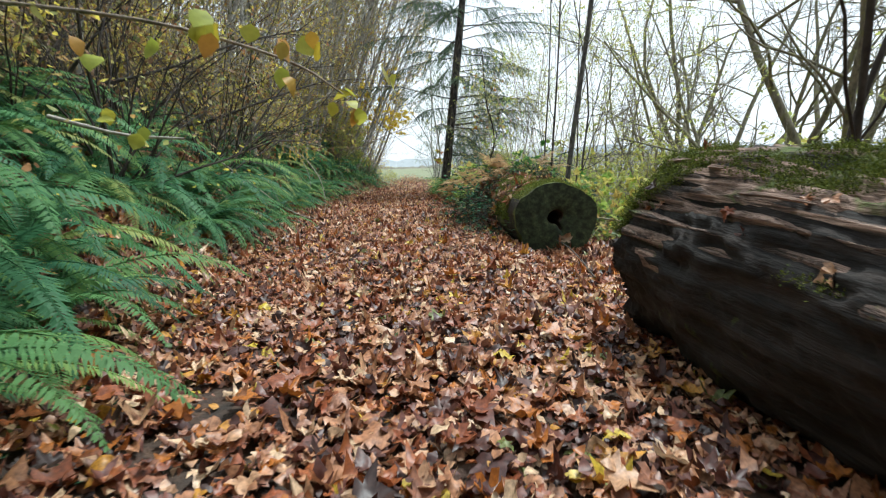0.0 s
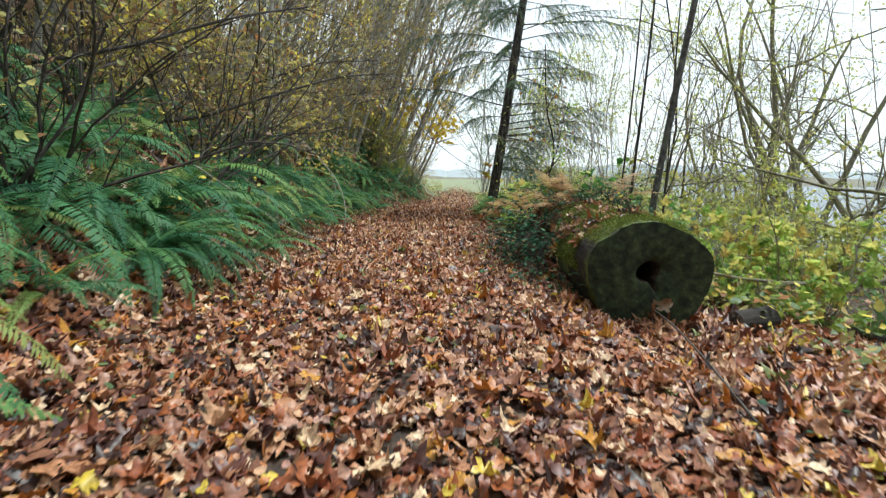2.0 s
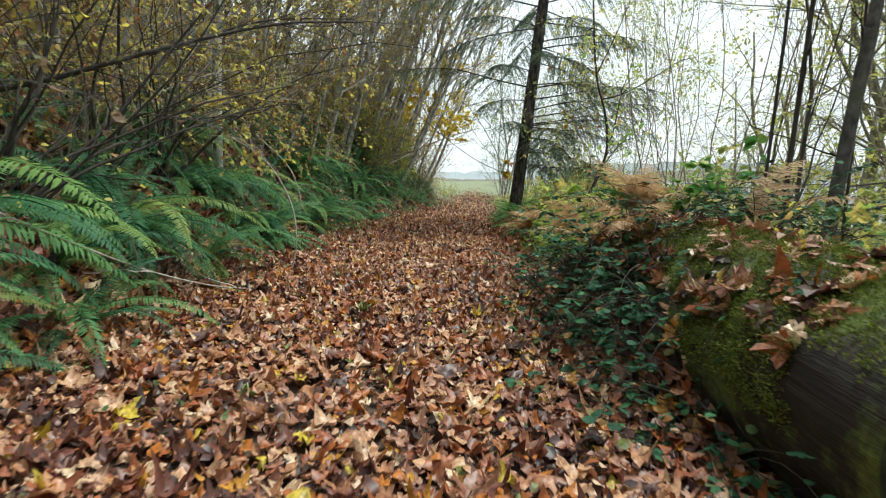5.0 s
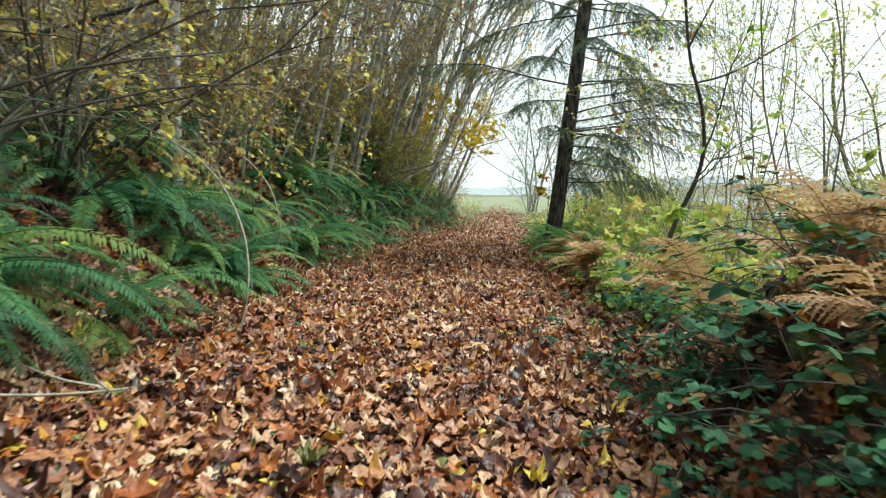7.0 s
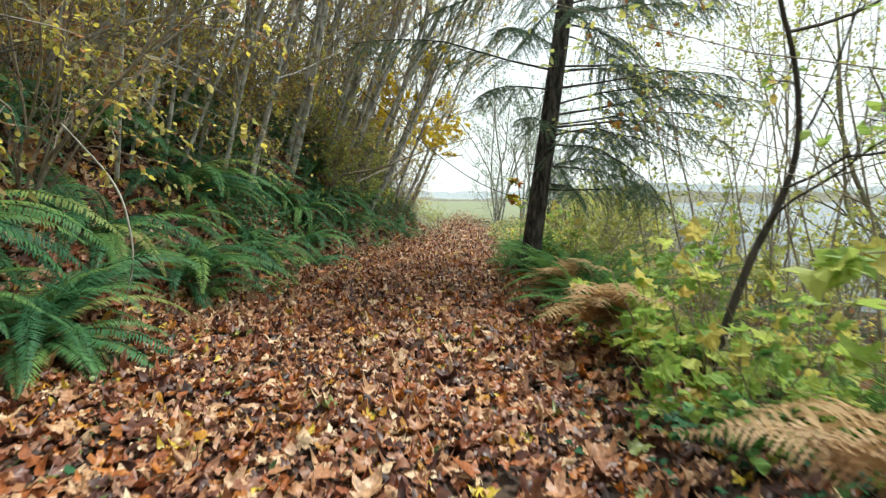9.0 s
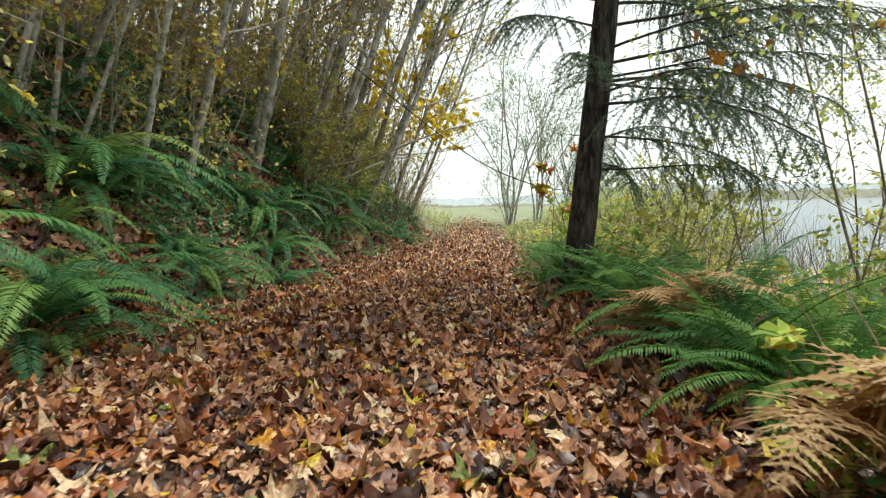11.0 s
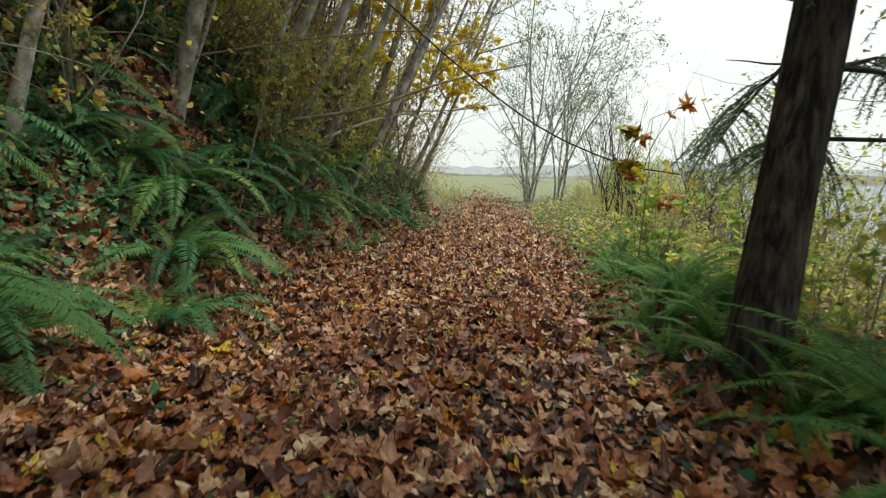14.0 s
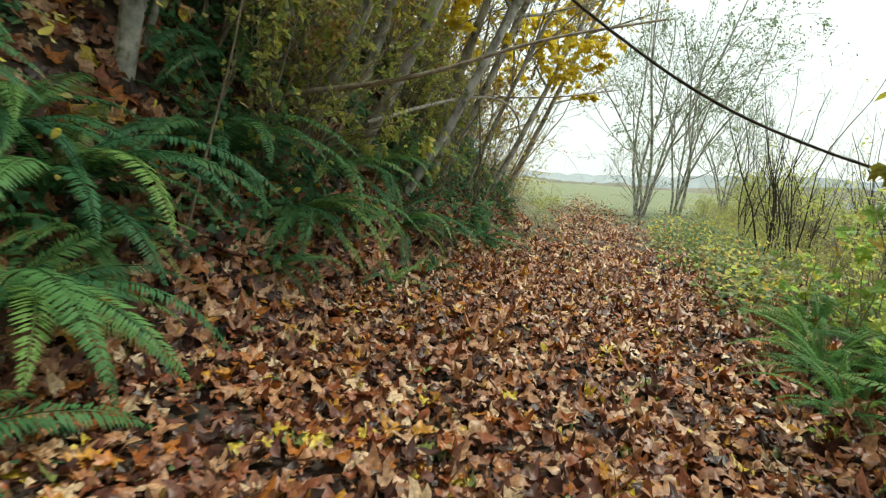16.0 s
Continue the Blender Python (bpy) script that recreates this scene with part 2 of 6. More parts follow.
def ground_material():
    m, nt, b, out = nodes_of("leafy_earth")
    geo = nt.nodes.new("ShaderNodeNewGeometry")
    sep = nt.nodes.new("ShaderNodeSeparateXYZ")
    nt.links.new(geo.outputs["Position"], sep.inputs["Vector"])
    soil = ramp_node(nt, noise_node(nt, 6, 6, 0.65), [(0.3, (0.018, 0.014, 0.011)), (0.7, (0.06, 0.044, 0.032))])
    vor = nt.nodes.new("ShaderNodeTexVoronoi")
    vor.inputs["Scale"].default_value = 22
    tc = nt.nodes.new("ShaderNodeTexCoord")
    nt.links.new(tc.outputs["Object"], vor.inputs["Vector"])
    vs = nt.nodes.new("ShaderNodeSeparateColor")
    nt.links.new(vor.outputs["Color"], vs.inputs["Color"])
    bits = ramp_node(nt, vs.outputs["Red"], [(0.0, (0.02, 0.013, 0.010)), (0.35, (0.06, 0.032, 0.020)), (0.6, (0.10, 0.058, 0.035)), (0.8, (0.03, 0.020, 0.014)), (1, (0.14, 0.09, 0.055))])
    near = mix_node(nt, ramp_node(nt, noise_node(nt, 3, 4, 0.6), [(0.35, (0, 0, 0)), (0.6, (1, 1, 1))]), soil, bits)
    # farther on the path opens into a mown, pale green field
    grass = ramp_node(nt, noise_node(nt, 1.2, 6, 0.7), [(0.3, (0.11, 0.145, 0.07)), (0.5, (0.16, 0.18, 0.095)), (0.7, (0.235, 0.205, 0.14))])
    far = nt.nodes.new("ShaderNodeMapRange")
    far.inputs["From Min"].default_value, far.inputs["From Max"].default_value = 17.0, 30.0
    nt.links.new(maths_open(nt, "ADD", sep.outputs["Y"], noise_scaled(nt, 0.7, 5.0)), far.inputs["Value"])
    col = mix_node(nt, far.outputs["Result"], near, grass)
    nt.links.new(col, b.inputs["Base Color"])
    b.inputs["Roughness"].default_value = 0.95
    bump_node(nt, b, noise_node(nt, 30, 5, 0.7), 0.8, 0.02)
    return m


def maths_open(nt, op, a, c):
    m = nt.nodes.new("ShaderNodeMath")
    m.operation = op
    nt.links.new(a, m.inputs[0])
    if isinstance(c, (int, float)):
        m.inputs[1].default_value = c
    else:
        nt.links.new(c, m.inputs[1])
    return m.outputs[0]


def noise_scaled(nt, scale, amount):
    return maths_open(nt, "MULTIPLY", maths_open(nt, "SUBTRACT", noise_node(nt, scale, 3), 0.5), amount)


M_GROUND = ground_material()


def water_material():
    m, nt, b, out = nodes_of("lake_water")
    b.inputs["Base Color"].default_value = (0.10, 0.125, 0.14, 1)
    b.inputs["Roughness"].default_value = 0.12
    b.inputs["Specular IOR Level"].default_value = 0.3
    b.inputs["IOR"].default_value = 1.33
    bump_node(nt, b, noise_node(nt, 2.5, 4, 0.6, (1, 2.2, 1)), 1.0, 0.25)
    # matte blue-grey mixed in to tone down the white sky reflection
    matte = nt.nodes.new("ShaderNodeBsdfDiffuse")
    matte.inputs["Color"].default_value = (0.26, 0.285, 0.31, 1)
    mx = nt.nodes.new("ShaderNodeMixShader")
    mx.inputs[0].default_value = 0.45
    nt.links.new(b.outputs["BSDF"], mx.inputs[1])
    nt.links.new(matte.outputs["BSDF"], mx.inputs[2])
    nt.links.new(mx.outputs["Shader"], out.inputs["Surface"])
    return m


M_WATER = water_material()


def wood_material(name, dark, light, moss_level, moss_top=True, depth=0.02):
    """Weathered log: grain along local Z, moss where the surface looks up."""
    m, nt, b, out = nodes_of(name)
    grain = noise_node(nt, 55, 6, 0.6, (1, 1, 0.05))
    crack = noise_node(nt, 20, 5, 0.6, (1, 1, 0.04))
    col = ramp_node(nt, grain, [(0.3, dark), (0.52, tuple((p + q) / 2 for p, q in zip(dark, light))), (0.72, light)])
    wide = noise_node(nt, 1.8, 4, 0.6)
    col = mix_node(nt, 0.7, col, mix_node(nt, 1.0, col, ramp_node(nt, wide, [(0.3, (0.5, 0.42, 0.36)), (0.7, (1.15, 1.05, 0.98))]), "MULTIPLY"))
    col = mix_node(nt, ramp_node(nt, crack, [(0.40, (1, 1, 1)), (0.50, (0, 0, 0))]), col, (0.025, 0.018, 0.014))
    patch = noise_node(nt, 3.2, 5, 0.65)
    edge = ramp_node(nt, patch, [(moss_level - 0.04, (0, 0, 0)), (moss_level + 0.05, (1, 1, 1))])
    mossy = ramp_node(nt, noise_node(nt, 45, 5, 0.7), [(0.3, (0.03, 0.045, 0.01)), (0.7, (0.13, 0.17, 0.03))])
    col = mix_node(nt, edge, col, mossy)
    nt.links.new(col, b.inputs["Base Color"])
    b.inputs["Roughness"].default_value = 0.88
    h = maths(nt, "ADD", maths(nt, "MULTIPLY", grain, 0.5), maths(nt, "MULTIPLY", crack, 0.5))
    bump_node(nt, b, h, 1.0, depth)
    return m


M_OLDWOOD = wood_material("weathered_log_wood", (0.045, 0.027, 0.020), (0.56, 0.41, 0.33), 0.57, depth=0.05)
M_LOGBARK = wood_material("mossy_log_bark", (0.008, 0.006, 0.005), (0.035, 0.027, 0.019), 0.50)


def cut_material():
    m, nt, b, out = nodes_of("old_cut_face")
    n = noise_node(nt, 14, 6, 0.65)
    col = ramp_node(nt, n, [(0.3, (0.006, 0.008, 0.005)), (0.46, (0.020, 0.030, 0.013)), (0.58, (0.044, 0.062, 0.026)), (0.72, (0.11, 0.13, 0.055))])
    nt.links.new(col, b.inputs["Base Color"])
    b.inputs["Roughness"].default_value = 0.92
    bump_node(nt, b, n, 0.8, 0.01)
    return m


# near-black bark; on the big log it holds the underside's shade
M_BLACKBARK = wood_material("black_log_bark", (0.004, 0.003, 0.0025), (0.018, 0.014, 0.010), 0.68)
M_CUT = cut_material()
M_ROT = plain_material("rotten_wood", (0.02, 0.014, 0.010), (0.10, 0.065, 0.04), 18, 0.95, 0.02)
M_PALEWOOD = plain_material("pale_broken_wood", (0.22, 0.16, 0.10), (0.45, 0.36, 0.26), 16, 0.85, 0.008)
# the hills' woods paled to grey, the haze put into the colour
M_FAR = plain_material("hazed_far_woods", (0.27, 0.30, 0.31), (0.34, 0.37, 0.38), 0.05, 1.0)
M_SKYBLOCK = plain_material("skyblock_dark", (0.022, 0.024, 0.014), (0.085, 0.075, 0.04), 3, 1.0)
M_FARSHORE = plain_material("far_marsh", (0.20, 0.19, 0.15), (0.30, 0.28, 0.22), 0.2, 1.0)

# ---- the lie of the land: path, bank on one side, lake shore on the other ----
def interp(v, xs, ys):
    return np.interp(v, xs, ys)


def left_edge(y):
    return interp(y, (-8, 4, 7, 9, 11, 13, 16, 18.5, 21, 28, 40), (-2.0, -2.05, -2.15, -2.1, -1.9, -1.4, -0.85, -0.4, -0.15, 0.0, 0.5))


def right_edge(y):
    return interp(y, (-8, 0, 2, 6, 10.5, 13.5, 16, 21, 29, 60), (1.5, 1.4, 0.8, 0.78, 0.9, 1.3, 2.0, 2.7, 4.4, 12))


def shore(y):
    return interp(y, (-20, 4, 10, 16, 22, 30, 45, 60, 120), (10.5, 10, 9, 7, 6, 8.5, 14, 24, 60))


def lumps(x, y, s, seed=0.0):
    return np.sin(x * s * 1.7 + seed + 1.3 * np.sin(y * s * 0.9 + seed)) * np.cos(y * s * 1.3 - seed + 0.8 * np.sin(x * s * 1.1))


def height(x, y):
    """Ground height at x, y (arrays or numbers)."""
    x, y = np.asarray(x, float), np.asarray(y, float)
    l, r, sh = left_edge(y), right_edge(y), shore(y)
    z = -0.026 * np.clip(x, -3, 3) + 0.012 * lumps(x, y, 2.1) + 0.006 * lumps(x, y, 6, 2.0)
    d = np.maximum(l - x, 0)
    steep = interp(y, (-8, 2, 6, 9, 12, 15, 19, 24, 34, 45), (0.8, 0.85, 1.0, 1.15, 1.45, 1.6, 1.4, 1.0, 0.6, 0.2))
    soft = d * d / (d + 0.25)
    up = np.where(soft < 1.5, steep * soft, steep * 1.5 + 0.62 * np.minimum(steep, 1.0) * np.minimum(soft - 1.5, 9))
    z = z + up + np.where(d > 0, 0.09 * np.minimum(d, 1) * lumps(x, y, 1.4, 4.0), 0)
    e = np.maximum(x - r, 0)
    rise = 0.10 * np.exp(-((e - 0.6) / 0.4) ** 2) * interp(y, (-8, 4, 7, 13, 16), (0.3, 0.5, 1.2, 1.2, 0.2))
    fall = np.clip((e - 0.9) / np.maximum(sh - r - 0.9, 0.5), 0, 2.2)
    # a shallow dip round the sawn end of the hollow log
    ramp_up = lambda t: np.clip(t, 0, 1) ** 2 * (3 - 2 * np.clip(t, 0, 1))
    z = z - 0.11 * ramp_up((x - 0.85) / 0.55) * ramp_up((y + 1.4) / 0.9) * (1 - ramp_up((y - 1.6) / 1.4))
    # the earth mound that buries the far part of the log
    z = z + 0.55 * ramp_up((x - 0.82) / 0.5) * ramp_up((y - 1.3) / 0.55) * (1 - ramp_up((y - 3.5) / 0.9)) * (1 - ramp_up((x - 1.9) / 0.7))
    return z + rise - 0.92 * fall + np.where(e > 0.9, 0.05 * lumps(x, y, 1.1, 1.0), 0)


def slope_normal(x, y):
    h = 0.05
    n = np.stack([-(height(x + h, y) - height(x - h, y)) / (2 * h), -(height(x, y + h) - height(x, y - h)) / (2 * h), np.ones_like(np.asarray(x, float))], -1)
    return n / np.linalg.norm(n, axis=-1, keepdims=True)


def mesh_np(name, verts, faces, smooth=False):
    """A mesh of vertices (N x 3) and faces that all have the same number of corners (M x K)."""
    verts, faces = np.asarray(verts, np.float32), np.asarray(faces, np.int32)
    me = bpy.data.meshes.new(name)
    me.vertices.add(len(verts))
    me.vertices.foreach_set("co", verts.ravel())
    me.loops.add(faces.size)
    me.loops.foreach_set("vertex_index", faces.ravel())
    me.polygons.add(len(faces))
    me.polygons.foreach_set("loop_start", np.arange(0, faces.size, faces.shape[1], dtype=np.int32))
    me.polygons.foreach_set("use_smooth", np.full(len(faces), smooth))
    me.update(calc_edges=True)
    return me


class Shape:
    """Gathers triangles for one mesh."""

    def __init__(self):
        self.v, self.f, self.n = [], [], 0

    def add(self, v, f):
        if len(v):
            self.v.append(np.asarray(v, float))
            self.f.append(np.asarray(f, int) + self.n)
            self.n += len(v)
        return self

    def mesh(self, name, material, smooth=False):
        me = mesh_np(name, np.concatenate(self.v), np.concatenate(self.f), smooth)
        me.materials.append(material)
        return me


def part(name, me, parent, label=""):
    ob = new(name, me)
    ob.parent = parent
    if label:
        ob["label"] = label
    return ob


def thing(name, m, label, category, group="", kind=""):
    ob = new(name)
    ob.empty_display_size = 0.1
    ob.matrix_world = m
    return tagged(ob, label, category, group, kind)


def quads_to_tris(q):
    q = np.asarray(q)
    return np.concatenate([q[:, [0, 1, 2]], q[:, [0, 2, 3]]])


gx = np.concatenate([[-2500, -600, -150, -60, -30, -20, -15, -12], np.arange(-10, -4, 0.35), np.arange(-4, 4, 0.11), np.arange(4, 13, 0.4), [14, 17, 22, 30, 45, 80, 160, 600, 2500]])
gy = np.concatenate([[-400, -100, -40, -20, -12], np.arange(-9, 22, 0.2), np.arange(22, 40, 0.8), [42, 46, 52, 60, 75, 100, 160, 300, 800, 2800]])
GX, GY = np.meshgrid(gx, gy)
GZ = height(GX, GY)
GZ = np.where(GX < -15, np.minimum(GZ, 9), GZ)
n_x = len(gx)
idx = np.arange(len(gx) * len(gy)).reshape(len(gy), n_x)
quads = np.stack([idx[:-1, :-1], idx[:-1, 1:], idx[1:, 1:], idx[1:, :-1]], -1).reshape(-1, 4)
me = mesh_np("ground", np.stack([GX, GY, GZ], -1).reshape(-1, 3), quads, True)
me.materials.append(M_GROUND)
ground = tagged(new("ground", me), "dark leafy earth of a woodland path and bank", "ground", kind="structure")

me = mesh_np("water", [(-100, -300, -0.9), (2600, -300, -0.9), (2600, 2800, -0.9), (-100, 2800, -0.9)], [(0, 1, 2, 3)])
me.materials.append(M_WATER)
tagged(new("water", me), "grey rippled lake water under a white sky", "water", kind="structure")


def ridge(name, label, a, b, h, waves, material, seed):
    """A long low rise on the far side of the lake, from a to b, with an uneven wooded top."""
    rng = np.random.default_rng(seed)
    n = 160
    s = np.linspace(0, 1, n)
    base = np.outer(1 - s, a) + np.outer(s, b)
    top = h * (0.55 + 0.25 * np.sin(s * waves + seed) + 0.12 * np.sin(s * waves * 3.1)) + rng.normal(0, 0.045 * h, n)
    top = top * np.clip(np.minimum(s, 1 - s) * 9, 0.02, 1) ** 0.7
    away = np.array([b[1] - a[1], a[0] - b[0], 0.0])
    away = away / np.linalg.norm(away) * -h * 3
    v = np.concatenate([base - [0, 0, 3], base + np.outer(np.ones(n), away * 0.4) + np.outer(top, [0, 0, 1]), base + away * 2 - [0, 0, 3]])
    i = np.arange(n - 1)
    q = np.concatenate([np.stack([i, i + 1, i + 1 + n, i + n], -1), np.stack([i + n, i + 1 + n, i + 1 + 2 * n, i + 2 * n], -1)])
    me = mesh_np(name, v, q, False)
    me.materials.append(material)
    return tagged(new(name, me), label, "backdrop", kind="structure")


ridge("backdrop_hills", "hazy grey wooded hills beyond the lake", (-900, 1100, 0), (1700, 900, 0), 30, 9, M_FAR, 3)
ridge("backdrop_shore", "low grey-brown far shore of the lake", (60, 330, -0.9), (420, 60, -0.9), 6, 14, M_FARSHORE, 5)
ridge("backdrop_marsh", "low grey-brown scrub across the marsh", (-25, 200, -0.9), (190, 160, -0.9), 4.0, 11, M_FARSHORE, 8)

def skyblock_wall(name, label, a, b, tall, seed):
    """A dark uneven wall from a to b, far from the path, added to block skylight."""
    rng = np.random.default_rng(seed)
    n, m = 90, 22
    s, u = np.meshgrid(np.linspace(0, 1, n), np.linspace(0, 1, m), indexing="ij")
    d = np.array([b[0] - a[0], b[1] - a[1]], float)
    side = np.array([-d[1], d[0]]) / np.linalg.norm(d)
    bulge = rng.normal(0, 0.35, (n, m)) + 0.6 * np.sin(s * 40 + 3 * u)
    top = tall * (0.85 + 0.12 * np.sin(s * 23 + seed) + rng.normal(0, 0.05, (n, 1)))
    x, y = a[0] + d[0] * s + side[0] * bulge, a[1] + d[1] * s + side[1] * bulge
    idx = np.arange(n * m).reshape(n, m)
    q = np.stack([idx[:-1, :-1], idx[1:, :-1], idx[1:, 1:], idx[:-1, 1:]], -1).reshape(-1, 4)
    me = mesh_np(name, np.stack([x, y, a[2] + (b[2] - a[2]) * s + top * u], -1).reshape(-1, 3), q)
    me.materials.append(M_SKYBLOCK)
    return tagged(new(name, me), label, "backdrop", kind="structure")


# added walls that shut out the open sky behind the start and left
skyblock_wall("backdrop_skyblock_behind", "unseen dark wall behind the path's start, added to block skylight", (-14, -9.5, -1), (14, -10.5, -1.5), 11, 7)
skyblock_wall("backdrop_skyblock_hill", "dark wall added on top of the bank to block skylight", (-10.5, -10, 5), (-11.5, 30, 3), 7, 9)

# ---- makers of plants ----
def tube(pts, radii, seg=6, wobble=0.0, rng=None):
    """A tapered tube along a bent line: vertices and triangles."""
    pts, radii = np.asarray(pts, float), np.asarray(radii, float)
    n = len(pts)
    d = np.gradient(pts, axis=0)
    d /= np.linalg.norm(d, axis=1, keepdims=True) + 1e-9
    ref = np.array([1.0, 0, 0]) if abs(d[0][0]) < 0.8 else np.array([0, 1.0, 0])
    u = np.cross(d, ref)
    u /= np.linalg.norm(u, axis=1, keepdims=True) + 1e-9
    w = np.cross(d, u)
    a = np.linspace(0, 2 * np.pi, seg, endpoint=False)
    rr = radii[:, None] * (1 + (rng.normal(0, wobble, (n, seg)) if wobble else 0))
    v = pts[:, None] + rr[..., None] * (np.cos(a)[None, :, None] * u[:, None] + np.sin(a)[None, :, None] * w[:, None])
    i, j = np.meshgrid(np.arange(n - 1), np.arange(seg), indexing="ij")
    k = (j + 1) % seg
    q = np.stack([i * seg + j, i * seg + k, (i + 1) * seg + k, (i + 1) * seg + j], -1).reshape(-1, 4)
    return v.reshape(-1, 3), quads_to_tris(q)


MAPLE_EDGE = np.array([(0, 0.0), (0.15, -0.12), (0.40, -0.08), (0.27, 0.09), (0.48, 0.15), (0.60, 0.38), (0.41, 0.37), (0.29, 0.45), (0.27, 0.57), (0.17, 0.70), (0, 0.95)])
MAPLE = np.concatenate([[(0, 0.26)], MAPLE_EDGE, (MAPLE_EDGE * [-1, 1])[1:-1][::-1]])
MAPLE_F = np.array([(0, i, i + 1 if i + 1 < len(MAPLE) else 1) for i in range(1, len(MAPLE))])
# the same leaf with an inner ring, so that it can crumple
RING = MAPLE[1::2] * 0.5 + np.array([0, 0.13])
CRUMPLED = np.concatenate([MAPLE, RING])
CRUMPLED_F = np.array([f for i in range(10) for f in ((0, 21 + i, 21 + (i + 1) % 10), (21 + i, 1 + 2 * i, 2 + 2 * i), (21 + i, 2 + 2 * i, 21 + (i + 1) % 10), (21 + (i + 1) % 10, 2 + 2 * i, 1 + (2 * i + 2) % 20))])
OVAL = np.array([(0, 0), (0.2, 0.2), (0.26, 0.45), (0.16, 0.75), (0, 1.0), (-0.16, 0.75), (-0.26, 0.45), (-0.2, 0.2)], float)
OVAL_F = np.array([(0, 1, 7), (1, 2, 7), (2, 6, 7), (2, 3, 6), (3, 5, 6), (3, 4, 5)])
SMALL = np.array([(0, 0), (0.3, 0.45), (0, 1.0), (-0.3, 0.45)], float)
SMALL_F = np.array([(0, 1, 3), (1, 2, 3)])
HEART = np.array([(0, 0), (0.3, -0.12), (0.5, 0.12), (0.42, 0.45), (0, 1.0), (-0.42, 0.45), (-0.5, 0.12), (-0.3, -0.12)], float)
HEART_F = np.array([(0, i, i + 1) for i in range(1, 7)])

BROAD = np.array([(0, 0.42)] + [(0.40 * math.sin(a) * (1 + 0.12 * math.cos(a)) * (1.06 if k % 2 else 0.96), 0.5 - 0.5 * math.cos(a) * (1.0 if k % 2 else 0.97)) for k, a in enumerate(np.linspace(0, 2 * math.pi, 16, endpoint=False))])
BROAD_F = np.array([(0, k, k % 16 + 1) for k in range(1, 17)])


def leaves(outline, faces, place, ahead, up, size, curl, rng, rough=0.06):
    """Many leaves at once. place, ahead, up: N x 3; size: N; each bends along and across by its own amount."""
    n, k = len(place), len(outline)
    ahead = ahead / (np.linalg.norm(ahead, axis=1, keepdims=True) + 1e-9)
    side = np.cross(ahead, up)
    side /= np.linalg.norm(side, axis=1, keepdims=True) + 1e-9
    nrm = np.cross(side, ahead)
    px, py = outline[:, 0][None], outline[:, 1][None]
    c1, c2 = rng.normal(0, curl, (n, 1)), rng.normal(0, curl, (n, 1))
    z = c1 * (py - 0.3) ** 2 * 1.6 + c2 * px ** 2 * 2.2 + rng.normal(0, rough, (n, k)) + rng.normal(0, curl * 0.6, (n, 1)) * px * py
    wide = rng.uniform(0.82, 1.12, (n, 1))
    v = place[:, None] + size[:, None, None] * ((px * wide)[..., None] * side[:, None] + (py + 0 * c1)[..., None] * ahead[:, None] + z[..., None] * nrm[:, None])
    f = faces[None] + (np.arange(n) * k)[:, None, None]
    return v.reshape(-1, 3), f.reshape(-1, 3)


def random_dirs(n, rng, flat=1.0):
    d = rng.normal(0, 1, (n, 3)) * [1, 1, flat]
    return d / np.linalg.norm(d, axis=1, keepdims=True)


def frond_mesh(name, length, width, start, end, material, rng, pairs=26, bow=0.0):
    """One fern frond along +X: a stalk that arches over, with narrow leaflets on both sides."""
    s = np.linspace(0, 1, 25)
    ang = np.radians(start + (end - start) * s ** 0.9)
    step = length / 24
    x = np.concatenate([[0], np.cumsum(np.cos(ang[:-1]) * step)])
    z = np.concatenate([[0], np.cumsum(np.sin(ang[:-1]) * step)])
    yb = bow * s ** 2 * length
    sh = Shape().add(*tube(np.stack([x, yb, z], -1)[::2], np.interp(s, (0, 1), (0.0045, 0.0012))[::2] * 1.2, 3))
    t = np.linspace(0.10, 0.985, pairs)
    prof = np.interp(t, (0.08, 0.2, 0.4, 0.65, 0.85, 1.0), (0.45, 0.85, 1.0, 0.85, 0.5, 0.12))
    for sgn in (-1, 1):
        tj = t + rng.normal(0, 0.003, pairs)
        p = np.stack([np.interp(tj, s, x), np.interp(tj, s, yb), np.interp(tj, s, z)], -1)
        a = np.interp(tj, s, ang)
        fw = np.stack([np.cos(a), 0 * a, np.sin(a)], -1)
        nn = np.stack([-np.sin(a), 0 * a, np.cos(a)], -1)
        ln = width * prof * rng.uniform(0.85, 1.1, pairs)
        lean = 0.28 + 0.5 * t ** 2
        side = np.array([0, sgn, 0]) + fw * lean[:, None] + nn * (-0.12 + rng.normal(0, 0.08, pairs))[:, None]
        side /= np.linalg.norm(side, axis=1, keepdims=True)
        bw = length / pairs * 0.40
        tip = p + side * ln[:, None] - nn * (ln * 0.16)[:, None]
        mid = p + side * (ln * 0.42)[:, None]
        v = np.stack([p, mid + fw * bw, tip, mid - fw * bw], 1).reshape(-1, 3)
        f = (SMALL_F[None] + (np.arange(pairs) * 4)[:, None, None]).reshape(-1, 3)
        ring = 3 * np.round(tj * 12).astype(int)
        sh.f.append(np.stack([sh.n + 4 * np.arange(pairs), ring, ring + 1], -1))
        sh.add(v, f)
    return sh.mesh(name, material)


